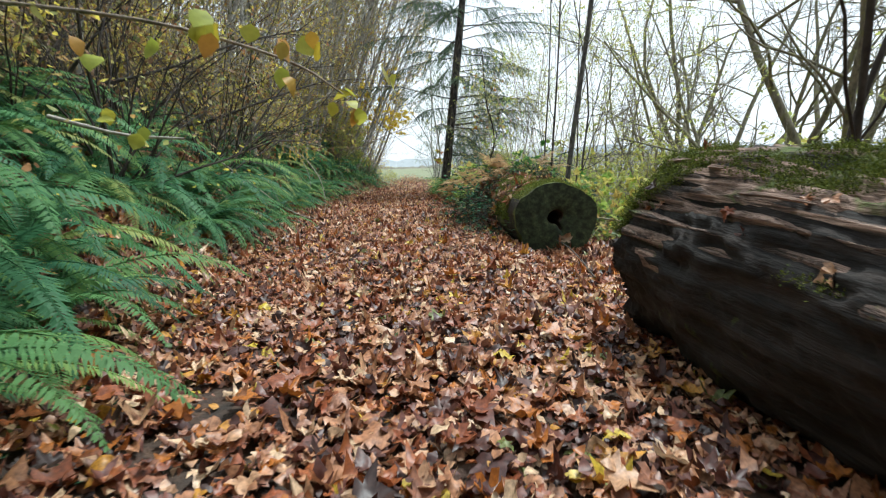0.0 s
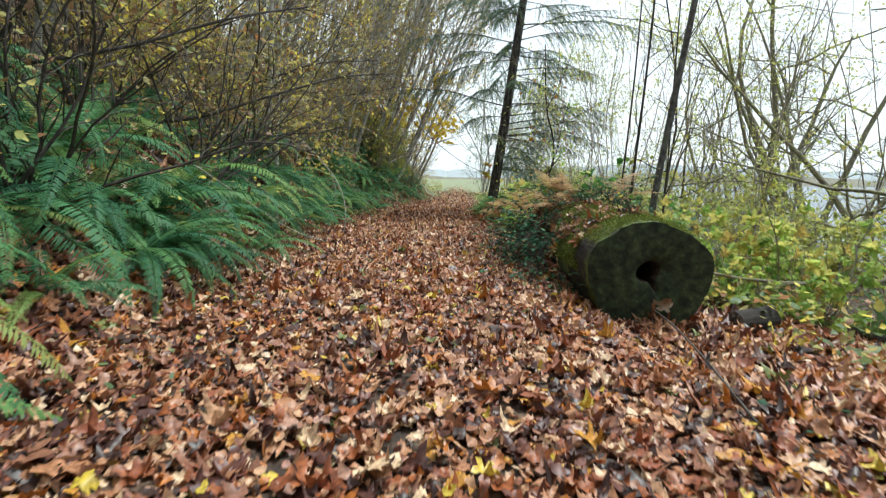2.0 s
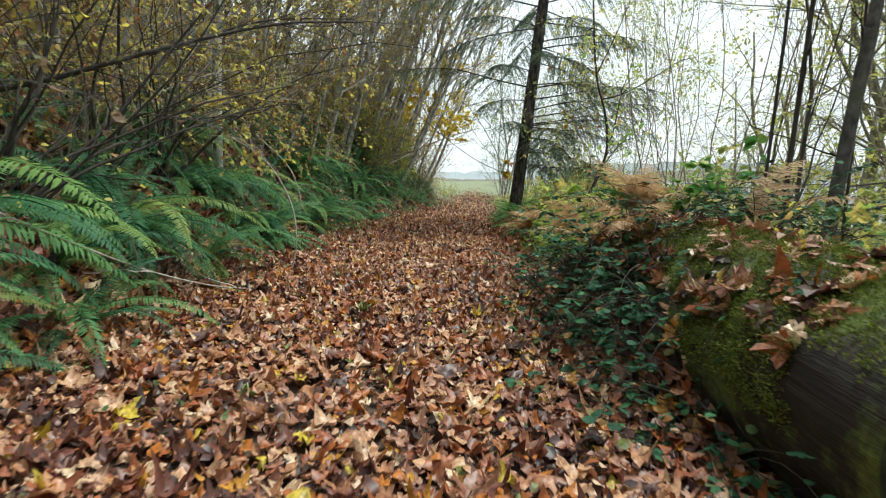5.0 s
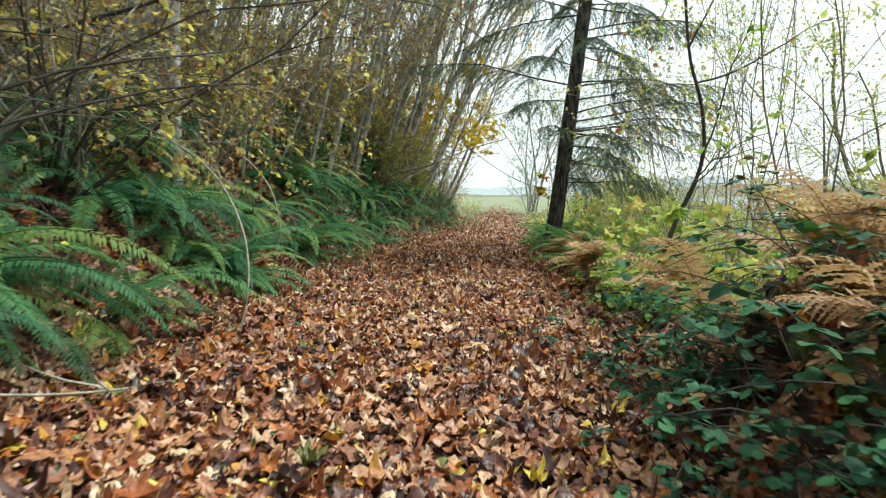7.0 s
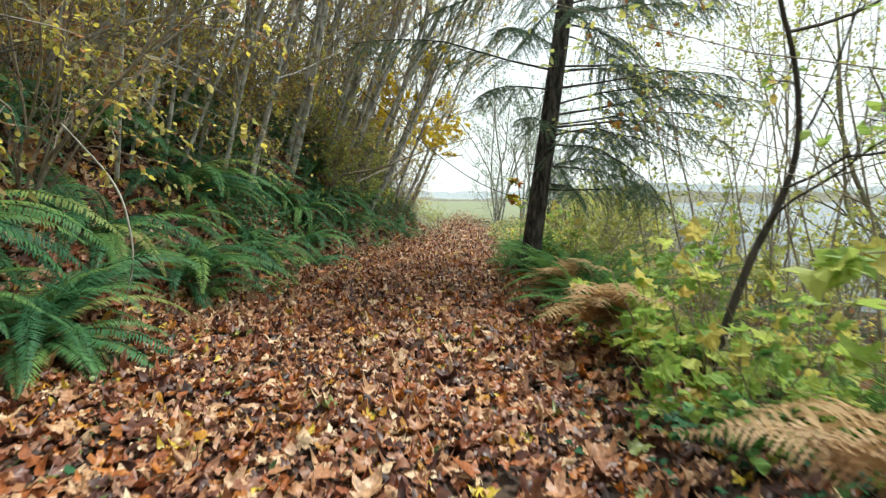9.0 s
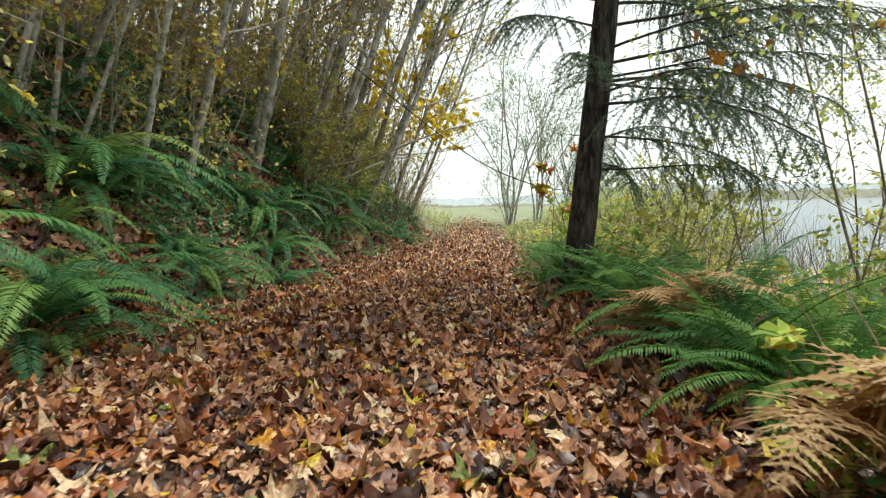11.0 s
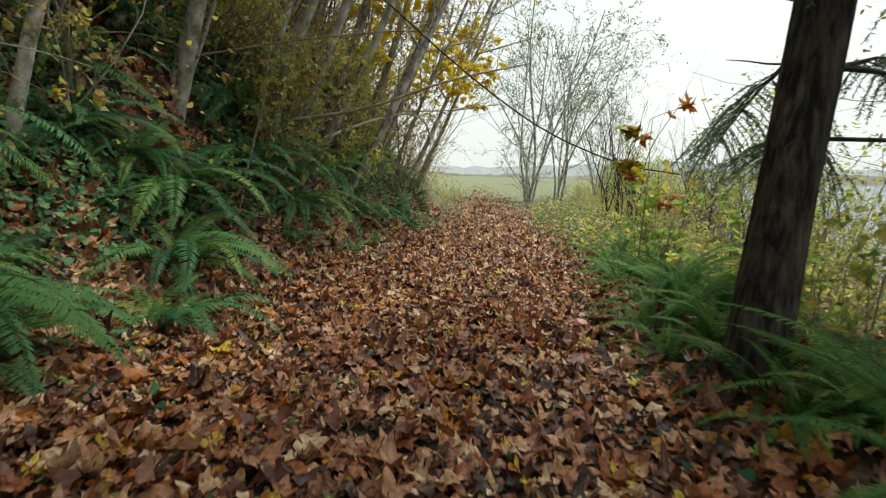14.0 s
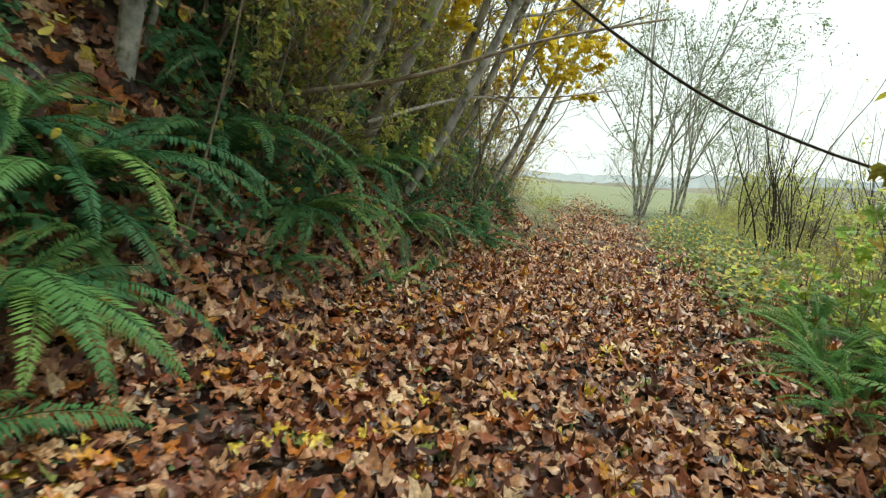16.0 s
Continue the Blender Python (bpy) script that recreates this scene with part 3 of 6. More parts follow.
def bracken_mesh(name, length, width, start, end, material, rng):
    """A dead bracken frond: side fronds in pairs, each with its own row of leaflets."""
    s = np.linspace(0, 1, 20)
    ang = np.radians(start + (end - start) * s)
    x = np.concatenate([[0], np.cumsum(np.cos(ang[:-1]) * length / 19)])
    z = np.concatenate([[0], np.cumsum(np.sin(ang[:-1]) * length / 19)])
    sh = Shape().add(*tube(np.stack([x, 0 * x, z], -1), np.interp(s, (0, 1), (0.005, 0.0015)), 3))
    # each side frond is one long blade with a lobed edge
    for ti in np.linspace(0.2, 0.98, 25):
        for sgn in (-1, 1):
            ln = width * np.interp(ti, (0.22, 0.38, 1.0), (0.8, 1.0, 0.10)) * rng.uniform(0.82, 1.1)
            a = np.interp(ti, s, ang)
            p0 = np.array([np.interp(ti, s, x), 0, np.interp(ti, s, z)])
            fw, nn = np.array([np.cos(a), 0, np.sin(a)]), np.array([-np.sin(a), 0, np.cos(a)])
            d = np.array([0, sgn, 0]) + 0.5 * fw + rng.normal(0, 0.18) * nn
            d /= np.linalg.norm(d)
            m = 15
            q = np.linspace(0, 1, m)
            mid = p0 + np.outer(q * ln, d) - np.outer((q ** 2) * ln * rng.uniform(0.1, 0.5), nn)
            w = (0.085 * ln + 0.004) * (1 - q ** 1.5) * np.where(np.arange(m) % 2, 1.3, 0.45)
            lift = rng.normal(0, 0.3, (m, 1)) * nn
            v = np.stack([mid, mid + (fw + 0.4 * d + lift) * w[:, None], mid + (-fw + 0.4 * d + lift) * w[:, None]], 1).reshape(-1, 3)
            f = [t3 for k in range(m - 1) for b in (3 * k,) for t3 in ((b, b + 1, b + 4), (b, b + 4, b + 3), (b, b + 3, b + 5), (b, b + 5, b + 2))]
            ring = 3 * int(round(ti * 19))
            sh.f.append(np.array([(sh.n, ring, ring + 1)]))
            sh.add(v, np.array(f))
    return sh.mesh(name, material)


def bent_line(start, way, length, n, rng, wander=0.12, sag=0.0, reach=0.0):
    """Points of a stem that wanders; sag bends it down, reach bends it up."""
    p, d = [np.array(start, float)], np.array(way, float)
    d /= np.linalg.norm(d)
    for i in range(n - 1):
        d = d + rng.normal(0, wander, 3) + [0, 0, (reach - sag) / n]
        d /= np.linalg.norm(d)
        p.append(p[-1] + d * length / (n - 1))
    return np.array(p)


def grow(rng, start, way, length, radius, levels, kids, wander=0.1, reach=0.3, spread=0.8, shrink=0.55, seg=7, bare=0.35, out=None):
    """Branching wood. Returns a list of (level, points, radii); the first is the stem."""
    out = [] if out is None else out
    n = 9 if levels else 5
    pts = bent_line(start, way, length, n, rng, wander, reach=reach)
    rad = radius * np.linspace(1, 0.32 if levels else 0.2, n)
    out.append((levels, pts, rad))
    if levels:
        for _ in range(kids):
            t = rng.uniform(bare, 0.98)
            i = min(int(t * (n - 1)), n - 2)
            f = t * (n - 1) - i
            p = pts[i] * (1 - f) + pts[i + 1] * f
            d = pts[i + 1] - pts[i]
            d = d / np.linalg.norm(d) + random_dirs(1, rng)[0] * spread
            grow(rng, p, d, length * shrink * rng.uniform(0.6, 1.1) * (1.15 - 0.5 * t), rad[i] * 0.5, levels - 1, kids, wander * 1.3, reach, spread, shrink, max(3, seg - 2), 0.2, out)
    return out


def twig_leaves(branches, count, outline, faces, size, rng, levels=(0, 1), droop=0.4, curl=0.25):
    """Leaves along the thin branches."""
    pick = [b for b in branches if b[0] in levels]
    place, ahead = [], []
    for _ in range(count):
        _, pts, _ = pick[rng.integers(len(pick))]
        t = rng.uniform(0.25, 1) * (len(pts) - 1)
        i = min(int(t), len(pts) - 2)
        place.append(pts[i] + (pts[i + 1] - pts[i]) * (t - i))
        ahead.append(pts[i + 1] - pts[i])
    place, ahead = np.array(place), np.array(ahead)
    ahead = ahead / np.linalg.norm(ahead, axis=1, keepdims=True) + random_dirs(count, rng) * 0.9 - [0, 0, droop]
    up = random_dirs(count, rng) * 0.5 + [0, 0, 1]
    return leaves(outline, faces, place, ahead, up, size * rng.uniform(0.6, 1.25, count), curl, rng)


def tree_parts(root, branches, bark, leaf=None, leaf_material_=None, thin=None, seg=8, limb_name="limb", crown_name="crown"):
    """Trunk, limbs and crown as meshes under the tree."""
    top = max(b[0] for b in branches)
    trunk = Shape()
    limbs, twigs = Shape(), Shape()
    rng = np.random.default_rng(4)
    for lv, pts, rad in branches:
        if lv == top:
            trunk.add(*tube(pts, rad, seg, 0.05, rng))
        elif lv == top - 1:
            limbs.add(*tube(pts, rad, max(4, seg - 3)))
        else:
            twigs.add(*tube(pts, rad, 3))
    part("trunk", trunk.mesh("trunk", bark, True), root)
    if limbs.n:
        tagged(part("branchwork", limbs.mesh("branchwork", bark, True), root), kind="stuff")
    if twigs.n:
        tagged(part("brushwood", twigs.mesh("brushwood", thin or bark), root), kind="stuff")
    if leaf:
        tagged(part(crown_name, Shape().add(*leaf).mesh(crown_name, leaf_material_), root), kind="stuff")
    return root


def on_ground(x, y, sink=0.03):
    return float(height(x, y)) - sink


def stand(x, y, turn=0.0, scale=1.0, lean=0.0, lean_to=0.0, sink=0.03, z=None):
    """A pose on the ground; lean in degrees towards the heading lean_to."""
    m = pose(x, y, on_ground(x, y, sink) if z is None else z)
    a = radians(lean_to)
    tilt = Matrix.Rotation(radians(lean), 4, Vector((-math.sin(a), math.cos(a), 0)))
    return m @ tilt @ Matrix.Rotation(radians(turn), 4, "Z") @ Matrix.Diagonal((scale, scale, scale, 1))


def set_copy(ob, m, label=""):
    c = copy_thing(ob, m)
    c.matrix_basis = m
    if label:
        c["label"] = label
    return c

# ---- the conifer beside the path ----
def fir_branch(name, length, rng, spurs=30):
    """A drooping fir branch along +X: bare near the trunk, then flat sprays of needles."""
    line = bent_line((0, 0, 0), (1, 0, 0.12), length, 10, rng, 0.05, sag=0.5)
    wood, green = Shape(), Shape()
    wood.add(*tube(line, np.linspace(0.014, 0.003, 10) * (0.6 + 0.25 * length), 5))
    for i in range(spurs):
        t = rng.uniform(0.22, 1.0)
        k = min(int(t * 9), 8)
        p = line[k] + (line[k + 1] - line[k]) * (t * 9 - k)
        d = (line[k + 1] - line[k]) / np.linalg.norm(line[k + 1] - line[k])
        side = np.array([-d[1], d[0], 0]) * (1 if i % 2 else -1)
        ln = length * 0.34 * (1.15 - 0.75 * t) * rng.uniform(0.6, 1.2)
        tw = bent_line(p, d * 0.9 + side + [0, 0, rng.normal(-0.25, 0.2)], ln, 6, rng, 0.08, sag=1.1)
        wood.add(*tube(tw, np.linspace(0.003, 0.001, 6), 3))
        m = max(16, int(ln / 0.0055))
        q = rng.uniform(0.05, 1, m) * 5
        a = np.minimum(q.astype(int), 4)
        pos = tw[a] + (tw[a + 1] - tw[a]) * (q - a)[:, None]
        dd = tw[a + 1] - tw[a]
        dd /= np.linalg.norm(dd, axis=1, keepdims=True)
        nd = dd * 0.7 + random_dirs(m, rng, 0.5)
        nd /= np.linalg.norm(nd, axis=1, keepdims=True)
        nl = rng.uniform(0.022, 0.042, m)
        w = np.cross(nd, random_dirs(m, rng))
        w /= np.linalg.norm(w, axis=1, keepdims=True)
        v = np.stack([pos - w * 0.004, pos + w * 0.004, pos + nd * nl[:, None]], 1).reshape(-1, 3)
        green.add(v, np.arange(m * 3).reshape(-1, 3))
    return wood.mesh(name, M_DARKBARK), green.mesh("needles", M_NEEDLE)


def fir_tree():
    rng = np.random.default_rng(11)
    root = thing("fir_tree", pose(1.38, 10.6, on_ground(1.38, 10.6, 0.1)), "leaning dark-barked fir with drooping sparse branches beside the path", "tree")
    z = np.concatenate([np.linspace(0, 4.5, 30), np.linspace(5, 13, 10)])
    line = np.stack([0.02 + 0.150 * z - 0.003 * z * z * 0.4, 0.09 * z, z], -1)
    rad = np.interp(z, (0, 0.25, 1.0, 4, 13), (0.17, 0.135, 0.122, 0.11, 0.03))
    v, f = tube(line, rad, 60)
    # furrowed plates of bark
    ring = np.tile(np.arange(60), 40)
    lift = np.array([noise.noise(Vector((math.cos(a * 0.1047) * 4.5, math.sin(a * 0.1047) * 4.5, p[2] * 1.6))) + 0.6 * noise.noise(Vector((math.cos(a * 0.1047) * 11, math.sin(a * 0.1047) * 11, p[2] * 3.0))) for a, p in zip(ring, v)])
    axis = np.repeat(line, 60, 0)
    v = axis + (v - axis) * (1 + 0.10 * np.clip(lift, -0.6, 0.5))[:, None]
    part("trunk", Shape().add(v, f).mesh("trunk", M_FIR, True), root, "furrowed dark brown bark")
    kinds = [fir_branch("branch", ln, rng, sp) for ln, sp in ((2.3, 58), (3.1, 76), (1.7, 46), (2.7, 66))]
    stub = Shape().add(*tube(bent_line((0, 0, 0), (1, 0, 0.15), 0.5, 5, rng, 0.1), np.linspace(0.012, 0.003, 5), 4)).mesh("dead_stub", M_DARKBARK)
    for i in range(100):
        h = 1.2 + 9.0 * (i / 99) ** 1.25 + rng.uniform(-0.08, 0.08)
        yaw = rng.uniform(-180, 180)
        # limbs that would reach low over the path have died back
        west = math.cos(radians(yaw)) < -0.2
        wood, green = kinds[rng.integers(4)]
        s = np.interp(h, (1.2, 2.2, 5, 11), (0.8, 1.05, 1.1, 0.5)) * rng.uniform(0.75, 1.15)
        x = np.interp(h, z, line[:, 0])
        m = pose(x, 0.09 * h, h, rng.uniform(-15, 15), rng.uniform(-8, 12) , yaw) @ Matrix.Diagonal((s, s, s, 1))
        if (west and h < 1.9) or (math.sin(radians(yaw)) > 0.1 and math.cos(radians(yaw)) < 0.35 and h < 3.4):
            if rng.random() < 0.55:
                k = rng.uniform(0.35, 1.1)
                part("dead_stub", stub, root).matrix_basis = pose(x, 0.09 * h, h, rng.uniform(0, 360), rng.uniform(-30, 22), yaw) @ Matrix.Diagonal((k, k, k, 1))
            continue
        b = part("branch", wood, root)
        b.matrix_basis = m
        part("needles", green, b)
    spots = np.stack([rng.uniform(0.5, 2.2, 28), rng.uniform(-1.3, 0.4, 28), rng.uniform(1.9, 3.6, 28)], -1)
    tagged(part("caught_leaves", Shape().add(*leaves(MAPLE, MAPLE_F, spots, random_dirs(28, rng) - [0, 0, 0.8], random_dirs(28, rng), rng.uniform(0.07, 0.12, 28), 0.6, rng)).mesh("caught_leaves", M_RUST), root, "rusty maple leaves caught in the branches"), kind="stuff")
    return root


fir_tree()


# ---- alders and brush on the bank ----
def alder(seed, tall, radius, lean, leaf_count, leaf=None):
    rng = np.random.default_rng(seed)
    root = thing("alder_tree", Matrix(), "slender pale grey alder leaning over from the bank", "tree", "alders on the bank")
    br = grow(rng, (0, 0, -0.2), (lean, 0, 1), tall, radius, 2, 15, 0.03, 0.10 + 0.45 * lean, 0.9, 0.30, 8, 0.22)
    return tree_parts(root, br, M_ALDER, twig_leaves(br, leaf_count, OVAL * [1.3, 1], OVAL_F, 0.075, rng), leaf or M_BRUSH, M_TWIG, 9)


ALDERS = [alder(21, 9.0, 0.062, 0.15, 620), alder(22, 8.0, 0.038, 0.3, 600), alder(23, 9.5, 0.056, 0.45, 620), alder(24, 7.5, 0.034, 0.06, 560)]
# x, y, kind, lean in degrees, heading of the lean, scale
ALDER_SITES = [(-3.28, 7.25, 0, 7, 180, 1.15), (-3.42, 7.36, 0, 9, 180, 1.0), (-3.3, 9.1, 3, 0, 90, 0.8), (-2.95, 10.9, 1, 2, 0, 0.9), (-2.75, 11.5, 0, 4, 0, 0.8),
               (-2.25, 14.35, 1, 3, 0, 1.0), (-2.05, 14.62, 2, 2, 20, 1.0), (-1.9, 15.5, 2, 6, 0, 1.1),
               (-1.55, 16.1, 2, 6, -10, 1.0), (-1.45, 17.0, 0, 12, 0, 0.95), (-1.5, 17.9, 2, 2, 0, 1.0), (-1.2, 18.4, 1, 10, 0, 1.0), (-1.0, 19.6, 2, 4, 0, 0.9), (-0.8, 21, 0, 12, 0, 0.9),
               (-3.4, 12.6, 0, 3, 0, 1.0), (-3.1, 13.3, 2, 0, 0, 1.0), (-2.9, 16.2, 0, 4, 0, 1.1), (-2.6, 17.2, 1, 4, 0, 1.1), (-4.2, 5.4, 3, 0, 0, 1.0), (-4.6, 8.4, 2, 0, 0, 1.0),
               (-4.3, 10.3, 0, 2, 0, 1.0), (-4.9, 12, 1, 0, 0, 1.1), (-5.2, 6.6, 0, 0, 0, 1.1), (-4.5, 2.6, 1, 0, 0, 1.0), (-5.0, 0.2, 3, 0, 0, 1.0), (-5.4, 3.9, 2, -6, 0, 1.0), (-4.8, 14.6, 2, 0, 0, 1.0),
               (-5.8, 9.8, 0, 0, 0, 1.1), (-6.2, 13.4, 1, 0, 0, 1.1), (-4.2, 18.3, 2, 0, 0, 1.0), (-2.4, 19.8, 0, 6, 0, 1.0), (-2.0, 22.5, 2, 0, 0, 1.0), (-4.6, -2.4, 0, 0, 0, 1.0)]
ALDER_SITES += [(-2.37, 15.15, 2, -2, 0, 1.5), (-2.6, 13.3, 2, -7, 0, 1.25), (-2.72, 13.45, 2, -9, 0, 1.1), (-2.13, 17.25, 2, -4, 0, 1.4), (-1.75, 18.1, 2, -3, 0, 1.3), (-2.2, 16.2, 2, 0, 0, 1.1)]
rp = np.random.default_rng(29)
for _ in range(40):
    yy = rp.uniform(4, 21)
    ALDER_SITES.append((float(left_edge(yy)) - rp.uniform(1.8, 4.2), yy, int(rp.choice((1, 3, 3, 2))), rp.uniform(0, 9), rp.uniform(-30, 30), rp.uniform(0.7, 1.05)))
for _ in range(22):
    yy = rp.uniform(9, 21)
    ALDER_SITES.append((float(left_edge(yy)) - rp.uniform(1.3, 2.6), yy, int(rp.choice((1, 3, 3))), rp.uniform(2, 14), rp.uniform(-35, 10), rp.uniform(0.6, 0.9)))
used = set()
for i, (x, y, k, lean, to, s) in enumerate(ALDER_SITES):
    m = stand(x, y, (i * 37) % 50 - 25, s, lean, to, 0.1)
    if k in used:
        set_copy(ALDERS[k], m)
    else:
        ALDERS[k].matrix_world = m
        used.add(k)


def brush(seed, name, label, category, stems, tall, leaf_count, leaf_size, material, bark, arch=0.5, spread=0.5, outline=OVAL, faces=OVAL_F, radius=0.012, kids=5, group="", above=-1.0):
    """A many-stemmed shrub: bent stems, side twigs and leaves."""
    rng = np.random.default_rng(seed)
    root = thing(name, Matrix(), label, category, group)
    wood, br = Shape(), []
    for _ in range(stems):
        d = random_dirs(1, rng, 0)[0] * rng.uniform(0.1, 1) * spread + [0, 0, 1]
        b = grow(rng, random_dirs(1, rng, 0)[0] * rng.uniform(0, 0.16), d, tall * rng.uniform(0.6, 1.1), radius * rng.uniform(0.6, 1.3), 2, kids, 0.13, -arch, 0.8, 0.42, 5, 0.15)
        br += b
    for lv, pts, rad in br:
        wood.add(*tube(pts, rad, 5 if lv == 2 else 3))
    tagged(part("brushwood", wood.mesh("brushwood", bark), root), kind="stuff")
    if leaf_count:
        tagged(part("foliage", Shape().add(*twig_leaves([b for b in br if b[1][:, 2].mean() > above], leaf_count, outline, faces, leaf_size, rng, (0, 1, 2))).mesh("foliage", material), root), kind="stuff")
    return root


def plant_out(kinds, sites, group_label=""):
    """First the makers' own plants, then copies, at (x, y, kind, turn, scale[, lean, heading])."""
    seen = set()
    for x, y, k, turn, s, *rest in sites:
        lean, to = rest if rest else (0, 0)
        m = stand(x, y, turn, s, lean, to)
        if k in seen:
            set_copy(kinds[k], m)
        else:
            kinds[k].matrix_world = m
            seen.add(k)


HAZEL = [brush(31 + i, "hazel_shrub", "dense brown-stemmed thicket shrub with small yellowing leaves", "shrub", (10, 10, 7)[i], 3.4 + 0.5 * i, n, 0.062, (M_BRUSH, M_BRUSH, M_SHADELEAF)[i], (M_PALETWIG, M_TWIG, M_DARKBARK)[i], 0.8, 0.6, OVAL * [1.25, 1], OVAL_F, radius=0.014, kids=4, group="thicket on the bank")
         for i, n in enumerate((1000, 1150, 420))]
rng = np.random.default_rng(5)
sites = []
for y in np.arange(-5, 25, 0.72):
    for d, p in ((1.5, 0.4), (2.4, 0.55), (3.6, 0.5), (5.2, 0.25)):
        if y > 9 and d < 2:
            continue
        if rng.random() < p:
            yy = y + rng.uniform(-0.4, 0.4)
            # mostly the shade-coloured kind along the first stretch
            sites.append((float(left_edge(yy)) - d + rng.uniform(-0.45, 0.45), yy, 2 if yy < 3.2 and rng.random() < 0.75 else int(rng.integers(3)), rng.uniform(0, 360), rng.uniform(0.8, 1.25) * (0.8 if d < 2 else 1), 12 if d < 4 else 5, rng.uniform(-30, 30)))
for _ in range(8):
    yy = rng.uniform(15.5, 23)
    sites.append((float(left_edge(yy)) - rng.uniform(1.1, 2.8), yy, int(rng.integers(3)), rng.uniform(0, 360), rng.uniform(0.6, 1.0), 8, rng.uniform(-30, 30)))
for _ in range(8):
    yy = rng.uniform(18, 25)
    sites.append((float(left_edge(yy)) - rng.uniform(0.3, 1.0), yy, int(rng.integers(2)), rng.uniform(0, 360), rng.uniform(0.35, 0.7), 8, rng.uniform(-30, 30)))
plant_out(HAZEL, sites)

# low leafy brush that fills the bank between the ferns and the thicket
LOWBRUSH = [brush(35 + i, "low_thicket_shrub", "low twiggy shrub with brown and yellow autumn leaves on the bank", "shrub", 9, 1.7, 620, 0.06, mat, bark, 0.5, 0.75, OVAL * [1.25, 1], OVAL_F, radius=0.009, kids=4, group="low brush on the bank")
            for i, (mat, bark) in enumerate(((M_BRUSH, M_PALETWIG), (M_BRUSH, M_TWIG), (M_WITHERED, M_PALETWIG), (M_PALE, M_TWIG)))]
sites = []
for y in np.arange(-4, 22, 0.42):
    yy = y + rng.uniform(-0.3, 0.3)
    if yy < 3.2 and rng.random() < 0.8:
        continue
    d = rng.uniform(1.2, 3.2) if yy < 11.5 else rng.uniform(1.0, 2.6)
    sites.append((float(left_edge(yy)) - d, yy, int(rng.integers(3)), rng.uniform(0, 360), rng.uniform(0.75, 1.3), 10, rng.uniform(-40, 40)))
for _ in range(16):
    yy = rng.uniform(13.0, 19.5)
    sites.append((float(left_edge(yy)) - rng.uniform(0.7, 1.6), yy, 3, rng.uniform(0, 360), rng.uniform(0.7, 1.15), 14, rng.uniform(-40, 20)))
plant_out(LOWBRUSH, sites)
# dark-stemmed shrub whose arching boughs reach out over the ferns
VINE = [brush(43, "arching_shrub", "dark mossy arching shrub with sparse yellow leaves over the ferns", "shrub", 13, 3.0, 240, 0.06, M_SHADELEAF, M_DARKBARK, 0.5, 0.8, OVAL * [1.3, 1], OVAL_F, radius=0.020, kids=6, group="arching shrubs")]
plant_out(VINE, [(-2.95, 3.0, 0, 20, 1.0, 22, 40), (-3.1, 0.4, 0, 140, 0.9, 20, 20), (-3.2, 5.4, 0, 250, 0.85, 20, 30)])

GOLDEN = [brush(41, "vine_maple", "small maple with golden yellow autumn leaves", "tree", 7, 4.6, 650, 0.14, M_GOLD, M_TWIG, 0.3, 0.5, MAPLE, MAPLE_F, above=2.3)]
plant_out(GOLDEN, [(-0.95, 18.4, 0, 20, 1.0, 10, 0), (-0.8, 20.4, 0, 140, 0.9, 10, 0)])


# ---- trees on the lake side ----
def bare_tree(seed, label, tall, radius, stems, bark, leaf_count=0, leaf=None, spread=0.9, lean=0.25, kids=6):
    rng = np.random.default_rng(seed)
    root = thing("lakeside_tree", Matrix(), label, "tree", "trees along the lake shore")
    br = []
    for i in range(stems):
        d = random_dirs(1, rng, 0)[0] * lean + [0, 0, 1]
        br += grow(rng, random_dirs(1, rng, 0)[0] * 0.12 * (stems > 1) - [0, 0, 0.2], d, tall * rng.uniform(0.75, 1.1), radius * rng.uniform(0.7, 1.1), 3, kids, 0.10, 0.12, spread, 0.5, 7, 0.18)
    leaf_v = twig_leaves(br, leaf_count, OVAL * [1.25, 1], OVAL_F, 0.05, rng) if leaf_count else None
    return tree_parts(root, br, bark, leaf_v, leaf, bark)


